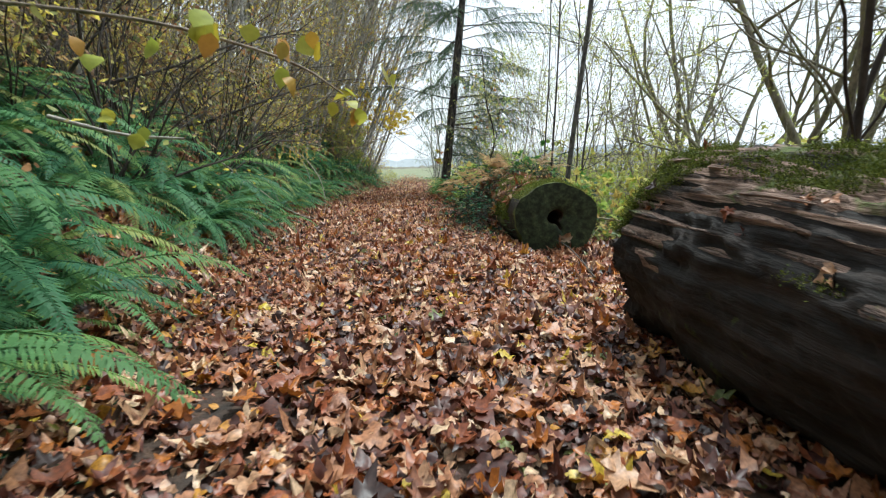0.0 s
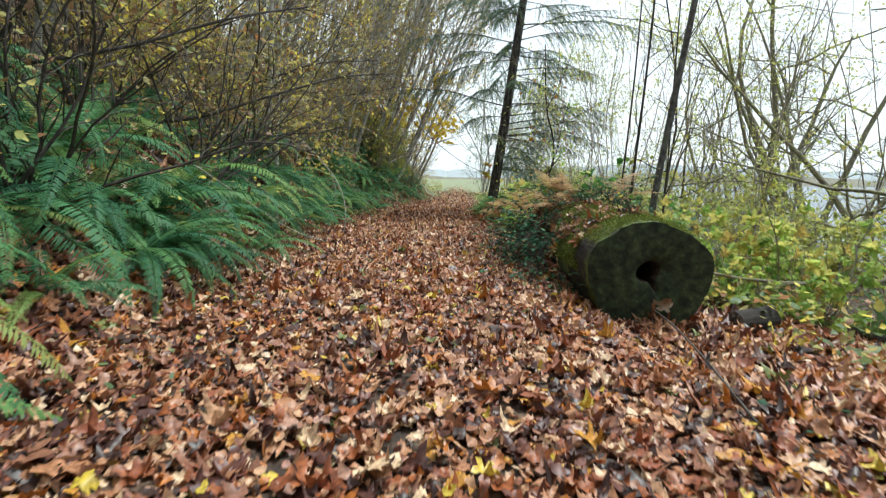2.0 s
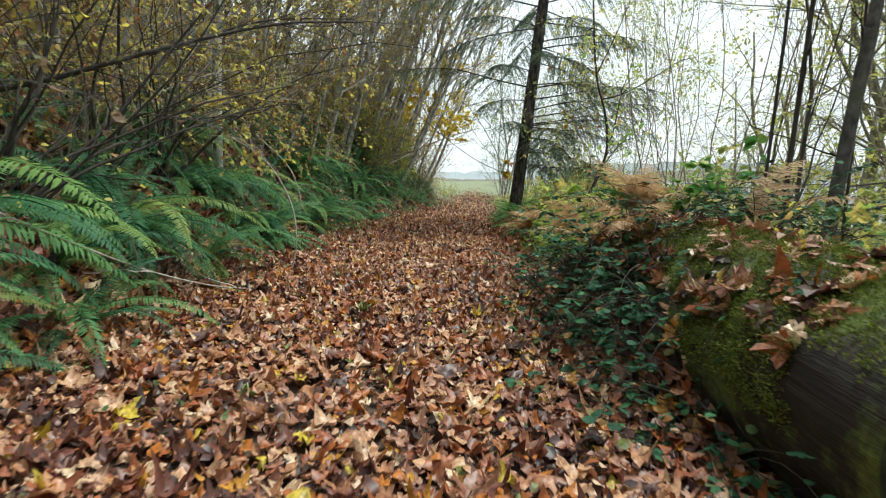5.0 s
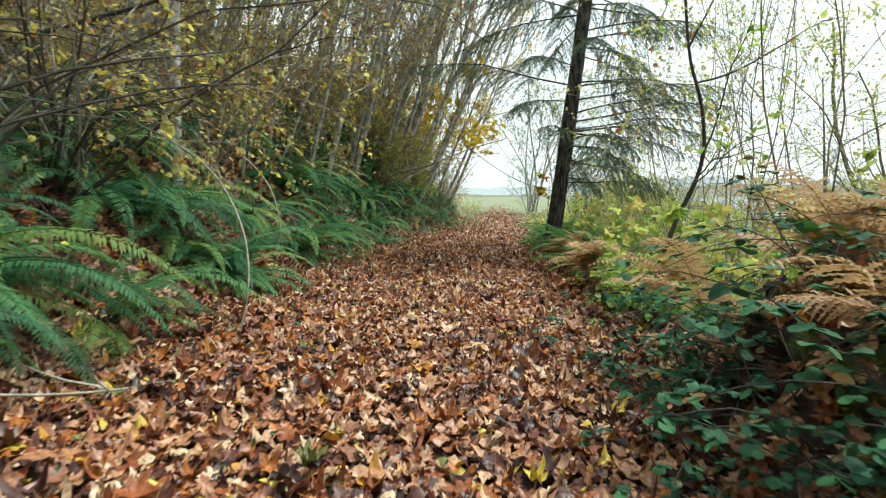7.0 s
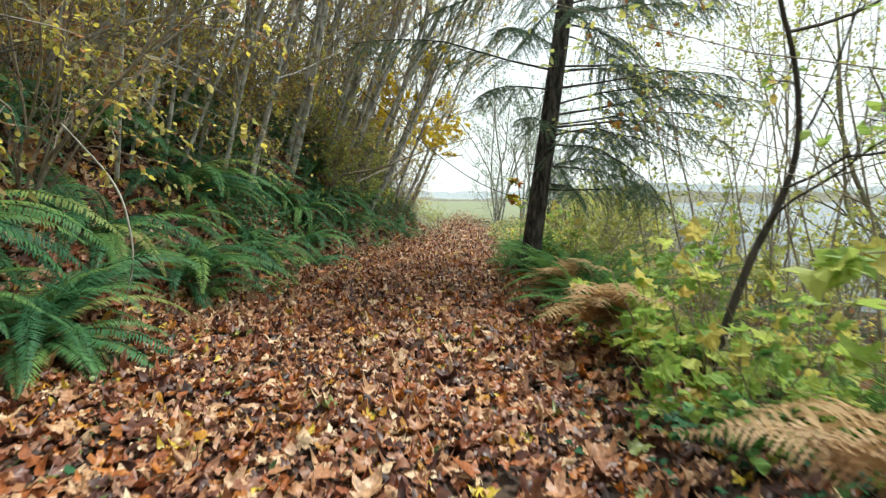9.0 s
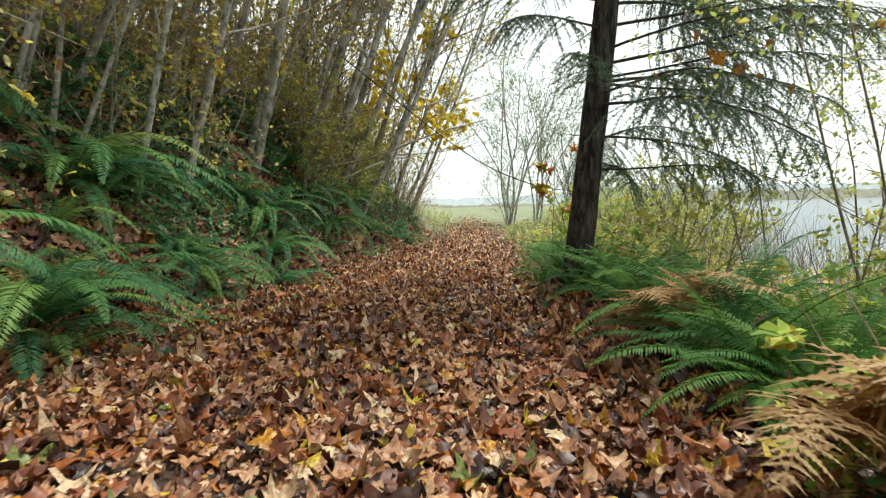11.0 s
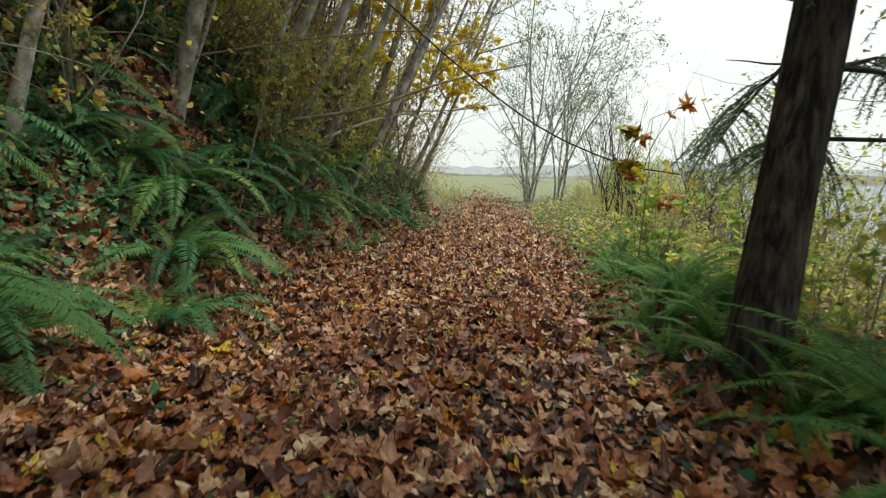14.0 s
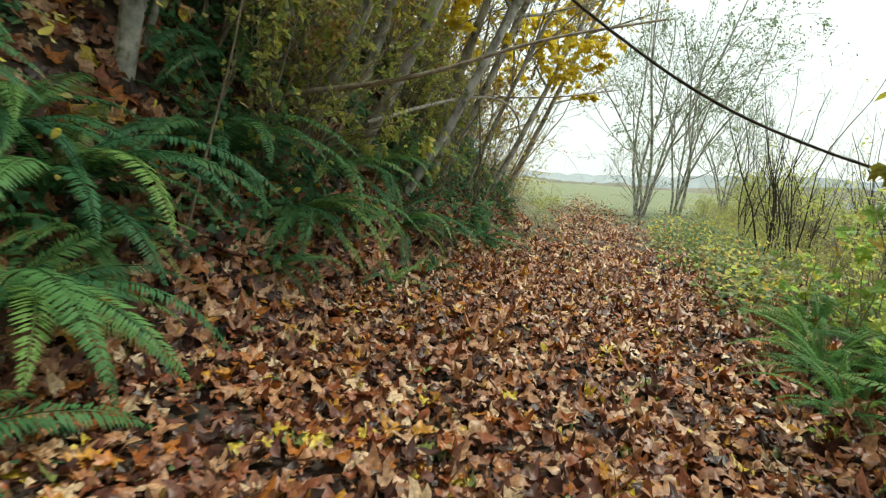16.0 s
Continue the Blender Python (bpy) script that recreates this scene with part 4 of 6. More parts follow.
BARE = [bare_tree(51, "leafless mossy alder with crooked branches", 8, 0.10, 3, M_MOSSBARK, 50, M_PALE, 1.25, 0.35, 7),
        bare_tree(52, "leafless mossy willow with many crooked stems", 7, 0.075, 4, M_MOSSBARK, 40, M_PALE, 1.3, 0.5),
        bare_tree(53, "thin sapling with scattered pale leaves", 5.5, 0.014, 2, M_TWIG, 800, M_PALE, 0.9, 0.25, 6),
        bare_tree(54, "slim dark-stemmed sapling with few twigs", 7, 0.035, 1, M_DARKBARK, 60, M_BRUSH, 0.55, 0.04, 5)]
plant_out(BARE, [(9.0, 11.2, 0, 0, 1.0), (7.6, 6.8, 1, 40, 1.0), (8.4, 8.6, 0, 120, 0.85), (6.2, 3.6, 1, 200, 0.9), (9.6, 13.2, 1, 80, 0.9), (5.6, 0.8, 0, 250, 0.8), (8.6, 4.6, 0, 20, 0.9), (6.4, 10.0, 1, 310, 0.7),
                 (3.3, 4.5, 3, 220, 0.9, 3, 0), (1.95, -2.75, 3, 30, 0.9, 2, 0), (2.05, -2.6, 3, 130, 0.8, 4, 60),
                 (3.1, 5.6, 2, 20, 0.9), (3.6, 7.2, 2, 100, 1.0), (2.9, 8.6, 2, 200, 0.8), (4.2, 9.6, 2, 300, 1.0), (3.7, 6.0, 2, 50, 0.8), (4.6, 7.9, 2, 0, 1.0), 
                 (5.0, 11.4, 2, 260, 0.9), (4.4, 4.2, 2, 330, 0.9), (5.4, 5.6, 2, 120, 1.0), (2.6, 6.9, 2, 70, 0.7), (5.2, 2.4, 2, 190, 0.8), (3.2, 9.4, 2, 11, 0.7), (2.9, 7.8, 2, 99, 0.75), (3.9, 8.3, 2, 177, 0.9), (3.3, 10.6, 2, 222, 0.7), (5.6, 9.0, 2, 10, 1.0), (6.2, 7.0, 2, 160, 1.0), (2.4, 5.2, 2, 260, 0.7), (6.0, 12.6, 2, 290, 0.8)])

# the birch clump where the path meets the field, and thin saplings on the marsh
CLUMP = [bare_tree(61, "clump of thin pale trees at the field edge", 7.5, 0.045, 6, M_ALDER, 9000, M_SHRUBGREEN, 0.75, 0.2, 6)]
plant_out(CLUMP, [(3.3, 30, 0, 0, 1.25, 4, 0), (4.8, 31.5, 0, 130, 1.15, 6, 0), (2.6, 25.5, 0, 60, 0.4), (6.9, 33, 0, 250, 0.8)])
plant_out([brush(63, "marsh_sapling", "leafless brown sapling standing in the marsh", "sapling", 6, 3.6, 60, 0.06, M_PALE, M_DARKBARK, -0.1, 0.2, radius=0.016, kids=5, group="saplings on the marsh")],
          [(3.9 + 0.30 * i + 1.0 * math.sin(i * 2.3), 19.5 + 3.0 * math.sin(i * 1.7) + 0.32 * i, 0, i * 47, 0.85 + 0.25 * math.sin(i * 3.1)) for i in range(30)])

# scrub between the path and the water
SCRUB = [brush(65 + i, "lakeside_shrub", "thin-stemmed shrub with pale yellow-green leaves near the water", "shrub", 6, h, n, 0.08, M_PALE, M_PALETWIG, 0.25, 0.55, OVAL * [1.25, 1], OVAL_F, radius=0.010, kids=4, group="scrub by the lake")
         for i, (h, n) in enumerate(((1.9, 330), (2.5, 320), (1.4, 420)))]
rng = np.random.default_rng(67)
sites = []
for y in np.arange(-3, 34, 0.62):
    for _ in range(3):
        yy = y + rng.uniform(-0.3, 0.3)
        e = float(right_edge(yy)) + (0.55 if yy > 14.5 else 1.3 if yy > 10 else 2.2)
        x = e + rng.random() ** 1.3 * max(float(shore(yy)) - e, 1.0)
        sites.append((x, yy, int(rng.integers(3)), rng.uniform(0, 360), rng.uniform(0.6, 1.1) * (0.42 if yy > 14.5 and x < e + 1.2 else 0.75 if yy > 12 else 1.0)))
# low tussocks of brush where the path runs out into the field
for _ in range(34):
    yy = 23 + rng.gamma(1.6, 6)
    sites.append((float(left_edge(yy)) + rng.uniform(-1.5, 0.6) if rng.random() < 0.5 else float(right_edge(yy)) + rng.uniform(-0.4, 3.0), yy, int(rng.integers(3)), rng.uniform(0, 360), rng.uniform(0.2, 0.42)))
# taller grey scrub on the marsh beyond
for _ in range(60):
    yy = rng.uniform(26, 50)
    sites.append((float(right_edge(yy)) + 2.0 + rng.random() * 10, yy, int(rng.integers(2)), rng.uniform(0, 360), rng.uniform(0.8, 1.5)))
plant_out(SCRUB, sites)

# the dark crooked sapling at the path's edge
rng = np.random.default_rng(71)
crooked = thing("crooked_sapling", pose(1.54, 6.03, on_ground(1.54, 6.03)), "dark crooked sapling stem with a few yellow leaves", "sapling")
stem = np.array([(0, 0, 0), (0.13, 0.0, 0.45), (0.24, 0.0, 0.78), (0.38, 0.0, 1.06), (0.46, 0.0, 1.34), (0.42, 0.0, 1.75), (0.28, 0.0, 2.15), (0.22, 0.0, 3.4)])
t8, t40 = np.linspace(0, 1, 8), np.linspace(0, 1, 40)
curve = np.stack([np.interp(t40, t8, stem[:, k]) for k in range(3)], -1)
curve = np.apply_along_axis(lambda c: np.convolve(np.pad(c, 2, "edge"), np.ones(5) / 5, "valid"), 0, curve)
part("trunk", Shape().add(*tube(curve, np.linspace(0.025, 0.010, 40), 7, 0.06, rng)).mesh("trunk", M_DARKBARK, True), crooked)
side = [b for k in (14, 18, 22, 26, 30, 33, 36) for b in grow(rng, curve[k], random_dirs(1, rng, 0.4)[0] + [0.3, 0, 0.5], 1.1, 0.009, 1, 6, 0.12, 0.2, 0.8, 0.45)]
wood = Shape()
for lv, p, r in side:
    wood.add(*tube(p, r, 4))
tagged(part("brushwood", wood.mesh("brushwood", M_DARKBARK), crooked), kind="stuff")
tagged(part("foliage", Shape().add(*twig_leaves(side, 160, OVAL, OVAL_F, 0.075, rng)).mesh("foliage", M_LIME), crooked), kind="stuff")

# the straight grey-barked sapling behind the hollow log, with thin dark stems beside it
def straight_sapling(x, y, tall, r0, r1, lean, bark, label, seed, twigs):
    rng = np.random.default_rng(seed)
    root = thing("slim_sapling", pose(x, y, on_ground(x, y)), label, "sapling")
    n = 26
    z = np.linspace(0, tall, n)
    line = np.stack([lean[0] * z + 0.02 * np.sin(z * 1.3 + seed), lean[1] * z + 0.02 * np.cos(z * 1.1 + seed), z], -1)
    part("trunk", Shape().add(*tube(line, np.linspace(r0, r1, n), 9, 0.06, rng)).mesh("trunk", bark, True), root)
    wood = Shape()
    for _ in range(twigs):
        k = int(rng.integers(5, n - 1))
        for lv, p, ra in grow(rng, line[k], random_dirs(1, rng, 0.3)[0] + [0, 0, 0.25], rng.uniform(0.5, 1.5), 0.008, 1, 4, 0.1, 0.1, 0.7, 0.45):
            wood.add(*tube(p, ra, 3))
    if wood.n:
        tagged(part("brushwood", wood.mesh("brushwood", M_DARKBARK), root), kind="stuff")


straight_sapling(2.40, 2.85, 6.5, 0.043, 0.027, (0.135, 0.02), M_GREYBARK, "slim grey-barked sapling standing behind the hollow log", 73, 16)
straight_sapling(2.22, 2.95, 5.5, 0.017, 0.008, (0.05, 0.0), M_DARKBARK, "thin dark straight stem behind the hollow log", 74, 7)
straight_sapling(2.10, 3.0, 5.0, 0.012, 0.006, (0.06, 0.02), M_DARKBARK, "thin dark straight stem behind the hollow log", 75, 6)
straight_sapling(2.62, 3.0, 4.5, 0.012, 0.006, (0.04, 0.02), M_DARKBARK, "thin dark straight stem behind the hollow log", 76, 6)

# ---- fallen logs ----
def log_body(a, b, r0, r1, rng, rings=60, seg=56, ridges=0.03, flat=0.0):
    """A long log from a to b: grooved along its length, uneven. Local Z runs along it. Returns the pose and its vertices and quads."""
    a, b = Vector(a), Vector(b)
    m = Matrix.Translation(a) @ (b - a).to_track_quat("Z", "Y").to_matrix().to_4x4()
    length = (b - a).length
    ang = np.linspace(0, 2 * np.pi, seg, endpoint=False)
    groove = np.convolve(np.tile(rng.normal(0, 1, seg), 3), (0.25, 0.5, 0.25), "same")[seg:2 * seg]
    groove2 = np.convolve(np.tile(rng.normal(0, 1, seg), 3), (0.25, 0.5, 0.25), "same")[seg:2 * seg]
    z = np.linspace(0, length, rings)
    s = (z / length)[:, None]
    r = (r0 + (r1 - r0) * s) * (1 + ridges * (groove * (1 - s) + groove2 * s) + 0.025 * np.sin(3 * ang + 2.2 * z[:, None]) + 0.02 * np.sin(5 * ang - 3.1 * z[:, None]) + rng.normal(0, 0.006, (rings, seg)))
    v = np.stack([r * np.cos(ang), r * np.sin(ang), z[:, None] + 0 * r], -1)
    i, j = np.meshgrid(np.arange(rings - 1), np.arange(seg), indexing="ij")
    k = (j + 1) % seg
    q = np.stack([i * seg + j, i * seg + k, (i + 1) * seg + k, (i + 1) * seg + j], -1).reshape(-1, 4)
    return m, v, q


def tufts(points, normals, size, rng, n_each=12, long=1.1):
    """Small moss tufts: sheaves of tiny blades at each point."""
    p = np.repeat(points, n_each, 0) + rng.normal(0, size * 0.8, (len(points) * n_each, 3))
    nn = np.repeat(normals, n_each, 0) + rng.normal(0, 0.6, (len(points) * n_each, 3))
    return leaves(SMALL * [0.55, 1], SMALL_F, p, nn, random_dirs(len(p), rng), size * rng.uniform(0.5, 1.3, len(p)) * long, 0.2, rng)


def moss_on(v, rng, count, size, test, reach=1.0):
    """Moss on a log's outside (rings x segments x 3, log's own axes) where test(point, normal) allows."""
    rings, seg, _ = v.shape
    flat = v[rng.integers(1, int((rings - 1) * reach), count), rng.integers(0, seg, count)]
    nrm = flat * [1, 1, 0]
    nrm /= np.linalg.norm(nrm, axis=1, keepdims=True)
    keep = np.array([test(p, n) for p, n in zip(flat, nrm)])
    return tufts(flat[keep] + rng.normal(0, 0.012, (keep.sum(), 3)), nrm[keep], size, rng)


def end_cap(v_ring, bulge, rng, rings=9):
    """A rough end face closing a ring of vertices, bulged along Z."""
    seg = len(v_ring)
    c = v_ring.mean(0)
    vs, n = [v_ring], rings
    for i in range(1, n):
        s = 1 - i / n
        vs.append(c + (v_ring - c) * s + np.stack([0 * v_ring[:, 0], 0 * v_ring[:, 0], bulge * (1 - s * s) + rng.normal(0, 0.008, seg)], -1))
    v = np.concatenate(vs + [c[None] + [0, 0, bulge]])
    i, j = np.meshgrid(np.arange(n - 1), np.arange(seg), indexing="ij")
    k = (j + 1) % seg
    f = quads_to_tris(np.stack([i * seg + j, i * seg + k, (i + 1) * seg + k, (i + 1) * seg + j], -1).reshape(-1, 4))
    last = np.stack([(n - 1) * seg + np.arange(seg), (n - 1) * seg + (np.arange(seg) + 1) % seg, np.full(seg, n * seg)], -1)
    return v, np.concatenate([f, last])


def big_log():
    rng = np.random.default_rng(81)
    a, b = (1.28, -2.42, 0.47), (1.12, -7.2, 0.30)
    m, v, q = log_body(a, b, 0.54, 0.42, rng, 200, 144, 0.02)
    inv = m.inverted().to_3x3()
    up = np.array(inv @ Vector((0, 0, 1)))
    left = np.array(inv @ Vector((-1, 0, 0)))
    rad = v[..., :2] / np.linalg.norm(v[..., :2], axis=-1, keepdims=True)
    on_top = np.clip(rad @ up[:2], 0, 1)
    on_left = np.clip(rad @ left[:2], 0, 1)
    smooth_v = v.copy()
    # worn, splintered upper side with long splits; the far end rounded off and ragged
    ang = np.arctan2(v[..., 1], v[..., 0])
    split = np.abs(np.sin(ang * 17 + 0.9 * np.sin(v[..., 2] * 1.3) + 0.8 * np.sin(ang * 5))) ** 10
    split2 = np.abs(np.sin(ang * 31 + 1.0 + 0.7 * np.sin(v[..., 2] * 2.1 + 3 * ang))) ** 6
    depth = (0.085 * split * (0.55 + 0.45 * np.sin(v[..., 2] * 2.7 + ang * 9)) + 0.03 * split2) * np.clip(on_top * 1.4 + on_left * 0.35, 0, 1)
    near_end = np.exp(-v[..., 2] / 0.22)
    shrink = 1 - depth / 0.5 - 0.16 * near_end - 0.05 * near_end * rng.normal(0, 1, v.shape[:2])
    lump = np.array([noise.noise(Vector((p[0] * 3.2, p[1] * 3.2, p[2] * 2.4))) for p in v.reshape(-1, 3)]).reshape(v.shape[:2])
    rough = np.array([0.055 * noise.noise(Vector((p[0] * 8, p[1] * 8, p[2] * 3))) + 0.040 * noise.noise(Vector((p[0] * 21, p[1] * 21, p[2] * 7))) for p in v.reshape(-1, 3)]).reshape(v.shape[:2])
    shrink = shrink + 0.07 * lump + rough
    v[..., :2] *= shrink[..., None]
    smooth_v[..., :2] *= (shrink + depth / 0.5)[..., None]
    v[..., 2] += 0.26 * near_end * on_left - 0.14 * near_end * np.clip(-(rad @ left[:2]), 0, 1) + 0.10 * near_end * on_top
    smooth_v[..., 2] = v[..., 2]
    root = thing("fallen_log", m, "thick weathered fallen log with splintered grain and green moss", "log")
    # bark clings to the lower side, blackened for its shade; the top is bare, splintered wood
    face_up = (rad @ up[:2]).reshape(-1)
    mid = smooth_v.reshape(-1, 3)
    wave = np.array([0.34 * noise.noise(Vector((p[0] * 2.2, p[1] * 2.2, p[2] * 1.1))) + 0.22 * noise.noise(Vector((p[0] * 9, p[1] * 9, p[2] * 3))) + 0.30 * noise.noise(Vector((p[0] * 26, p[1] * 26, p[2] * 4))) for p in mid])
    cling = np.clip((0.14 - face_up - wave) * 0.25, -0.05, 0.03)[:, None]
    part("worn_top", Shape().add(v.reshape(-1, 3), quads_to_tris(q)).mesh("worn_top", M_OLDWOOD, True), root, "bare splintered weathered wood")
    part("bark", Shape().add(mid * np.concatenate([1 + cling, 1 + cling, 1 + 0 * cling], 1), quads_to_tris(q)).mesh("bark", M_BLACKBARK, True), root, "near-black bark with the underside's shade in its colour")
    part("cut_end", Shape().add(*end_cap(v[0], -0.06, rng)).mesh("cut_end", M_ROT, True), root, "dark rotten broken end")
    part("cut_end", Shape().add(*end_cap(v[-1], 0.04, rng)).mesh("cut_end", M_ROT, True), root, "dark rotten broken end")

    def mossy(p, n):
        d, l = n @ up, n @ left
        wave = noise.noise(Vector((p[0] * 2.6, p[1] * 2.6, p[2] * 1.6)))
        return (d > 0.3 and wave > 0.1) or (d > 0.55 and l < 0.15 and wave > 0.06) or (l > 0.3 and 0.3 < d < 0.75 and wave > 0.3) or (p[2] < 0.35 and d > 0.2 and wave > 0.05)
    bark_v = (mid * np.concatenate([1 + cling, 1 + cling, 1 + 0 * cling], 1)).reshape(v.shape)
    outer = np.where((np.linalg.norm(bark_v[..., :2], axis=-1) > np.linalg.norm(v[..., :2], axis=-1))[..., None], bark_v, v)
    part("moss", Shape().add(*moss_on(outer, rng, 42000, 0.012, mossy, 0.45)).mesh("moss", M_MOSS), root, "green moss in patches")
    # splinters lifting from the worn top
    sp = Shape()
    for _ in range(90):
        i, j = rng.integers(4, 150), rng.integers(0, 144)
        n = v[i, j] * [1, 1, 0]
        n /= np.linalg.norm(n)
        if n @ up < 0.25:
            continue
        ln = rng.uniform(0.12, 0.5)
        p = bent_line(v[i, j] + n * 0.004, np.array([0, 0, 1]) + n * rng.uniform(0, 0.05), ln, 5, rng, 0.02)
        sp.add(*tube(p, np.array([0.3, 1, 1, 0.8, 0.2]) * rng.uniform(0.005, 0.013), 4))
    tagged(part("splintered_fibre", sp.mesh("splintered_fibre", M_OLDWOOD), root, "weathered splinters"), kind="stuff")
    return m, v, up


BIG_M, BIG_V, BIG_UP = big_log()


def hollow_log():
    rng = np.random.default_rng(83)
    a, b = (1.50, 0.54, 0.265), (1.54, 3.6, 0.31)
    m, v, q = log_body(a, b, 0.435, 0.40, rng, 60, 60, 0.022)
    inv = m.inverted().to_3x3()
    up = np.array(inv @ Vector((0, 0, 1)))
    right = np.array(inv @ Vector((1, 0, 0)))
    # broader than high, and sawn a little aslant
    across = v @ right
    v = v + (0.03 * across)[..., None] * right
    v[..., 2] -= 0.22 * across * np.exp(-v[..., 2] / 0.6)
    root = thing("hollow_log", m, "moss-topped sawn log with a dark rotten hole in its end", "log")
    part("body", Shape().add(v.reshape(-1, 3), quads_to_tris(q)).mesh("body", M_LOGBARK, True), root)
    # sawn face with an uneven hole, open downwards in a narrow notch
    seg = 60
    rim = v[0]
    ang = np.arctan2((rim @ up), (rim @ right))
    hole = 0.088 * (1 + 0.10 * np.sin(2 * ang + 0.5))
    down = np.exp(-((np.angle(np.exp(1j * (ang + 1.15)))) / 0.17) ** 2)
    hole = hole + 0.10 * down
    unit = rim * [1, 1, 0]
    unit = unit / np.linalg.norm(unit, axis=1, keepdims=True)
    inner = unit * hole[:, None] + 0.045 * up
    rings = [rim]
    for s in (0.2, 0.4, 0.6, 0.8, 0.93):
        g = rim + (inner - rim) * s
        rings.append(g + np.stack([0 * ang, 0 * ang, rng.normal(0, 0.0015, seg) - 0.012 * math.sin(math.pi * s)], -1))
    rings.append(inner + [0, 0, 0.015])
    face = np.concatenate(rings)
    i, j = np.meshgrid(np.arange(6), np.arange(seg), indexing="ij")
    k = (j + 1) % seg
    fq = np.stack([i * seg + j, i * seg + k, (i + 1) * seg + k, (i + 1) * seg + j], -1).reshape(-1, 4)
    part("sawn_face", Shape().add(face, quads_to_tris(fq)).mesh("sawn_face", M_CUT, True), root, "dark algae-green sawn end grain")
    deep = [inner + [0, 0, 0.015], inner * [0.97, 0.97, 1] + [0, 0, 0.2], inner * [0.85, 0.85, 1] + [0, 0, 0.5], inner * [0.3, 0.3, 1] + [0, 0, 0.7]]
    i, j = np.meshgrid(np.arange(3), np.arange(seg), indexing="ij")
    k = (j + 1) % seg
    fq = np.stack([i * seg + j, i * seg + k, (i + 1) * seg + k, (i + 1) * seg + j], -1).reshape(-1, 4)
    part("hollow", Shape().add(np.concatenate(deep), quads_to_tris(fq)).mesh("hollow", M_ROT, False), root, "black rotten hollow")
    part("far_end", Shape().add(*end_cap(v[-1], 0.05, rng)).mesh("far_end", M_ROT, True), root)

    def mossy(p, n):
        d = n @ up
        wave = noise.noise(Vector((p[0] * 3, p[1] * 3, p[2] * 2.2)))
        return (d > 0.15 and wave + d > 0.42) or (p[2] < 1.2 and d > -0.1 and wave > -0.2)
    part("moss", Shape().add(*moss_on(v, rng, 24000, 0.014, mossy)).mesh("moss", M_BRIGHTMOSS), root, "bright green moss on the top")
    return m, v, up


HOLLOW_M, HOLLOW_V, HOLLOW_UP = hollow_log()


def wood_chunk():
    rng = np.random.default_rng(85)
    m, v, q = log_body((2.12, 0.42, -0.07), (2.52, 0.60, -0.06), 0.105, 0.095, rng, 12, 20, 0.12)
    root = thing("broken_log_piece", m, "short broken piece of log with a pale torn end", "log")
    part("body", Shape().add(v.reshape(-1, 3), quads_to_tris(q)).mesh("body", M_BLACKBARK, True), root)
    part("torn_end", Shape().add(*end_cap(v[-1], 0.05, rng, 5)).mesh("torn_end", M_PALEWOOD), root, "pale torn wood")
    part("torn_end", Shape().add(*end_cap(v[0], -0.03, rng, 5)).mesh("torn_end", M_ROT), root)
    m, v, q = log_body((2.95, 0.95, on_ground(2.95, 0.95) + 0.06), (4.7, 0.5, on_ground(4.7, 0.5) + 0.07), 0.075, 0.05, rng, 24, 16, 0.05)
    root = thing("mossy_branch", m, "thin fallen branch covered in moss on the ground", "branch")
    part("body", Shape().add(v.reshape(-1, 3), quads_to_tris(q)).mesh("body", M_LOGBARK, True), root)
    part("moss", Shape().add(*moss_on(v, rng, 500, 0.02, lambda p, n: True)).mesh("moss", M_MOSS), root, "green moss")


wood_chunk()

# ---- sword ferns ----
rng = np.random.default_rng(101)
FRONDS = [frond_mesh("frond", ln, w, a, e, M_FERN, rng, 54, bow) for ln, w, a, e, bow in
          ((1.05, 0.10, 66, -48, 0.05), (0.95, 0.095, 54, -42, -0.06), (1.15, 0.105, 74, -38, 0.0), (0.85, 0.09, 42, -48, 0.08), (0.75, 0.085, 80, -5, -0.03))]
FERN_LABEL = "green sword fern with long arching fronds on the leafy bank"


def sword_fern(seed, count, low=0.0, fronds=FRONDS, label=FERN_LABEL):
    r = np.random.default_rng(seed)
    root = thing("sword_fern", Matrix(), label, "fern", "sword ferns")
    for i in range(count):
        f = part("frond", fronds[int(r.choice(5, p=(0.26, 0.24, 0.18, 0.2, 0.12)))], root)
        s = r.uniform(0.75, 1.12)
        f.matrix_basis = pose(r.normal(0, 0.025), r.normal(0, 0.025), 0, r.uniform(-14, 14), r.uniform(-8, 16) + low, i * 360 / count * 1.0 + r.uniform(-14, 14)) @ Matrix.Diagonal((s, s, s, 1))
    return root


FERNS = [sword_fern(111, 26), sword_fern(112, 32), sword_fern(113, 24, 6), sword_fern(114, 15, 4)]
fern_sites = []
r = np.random.default_rng(121)
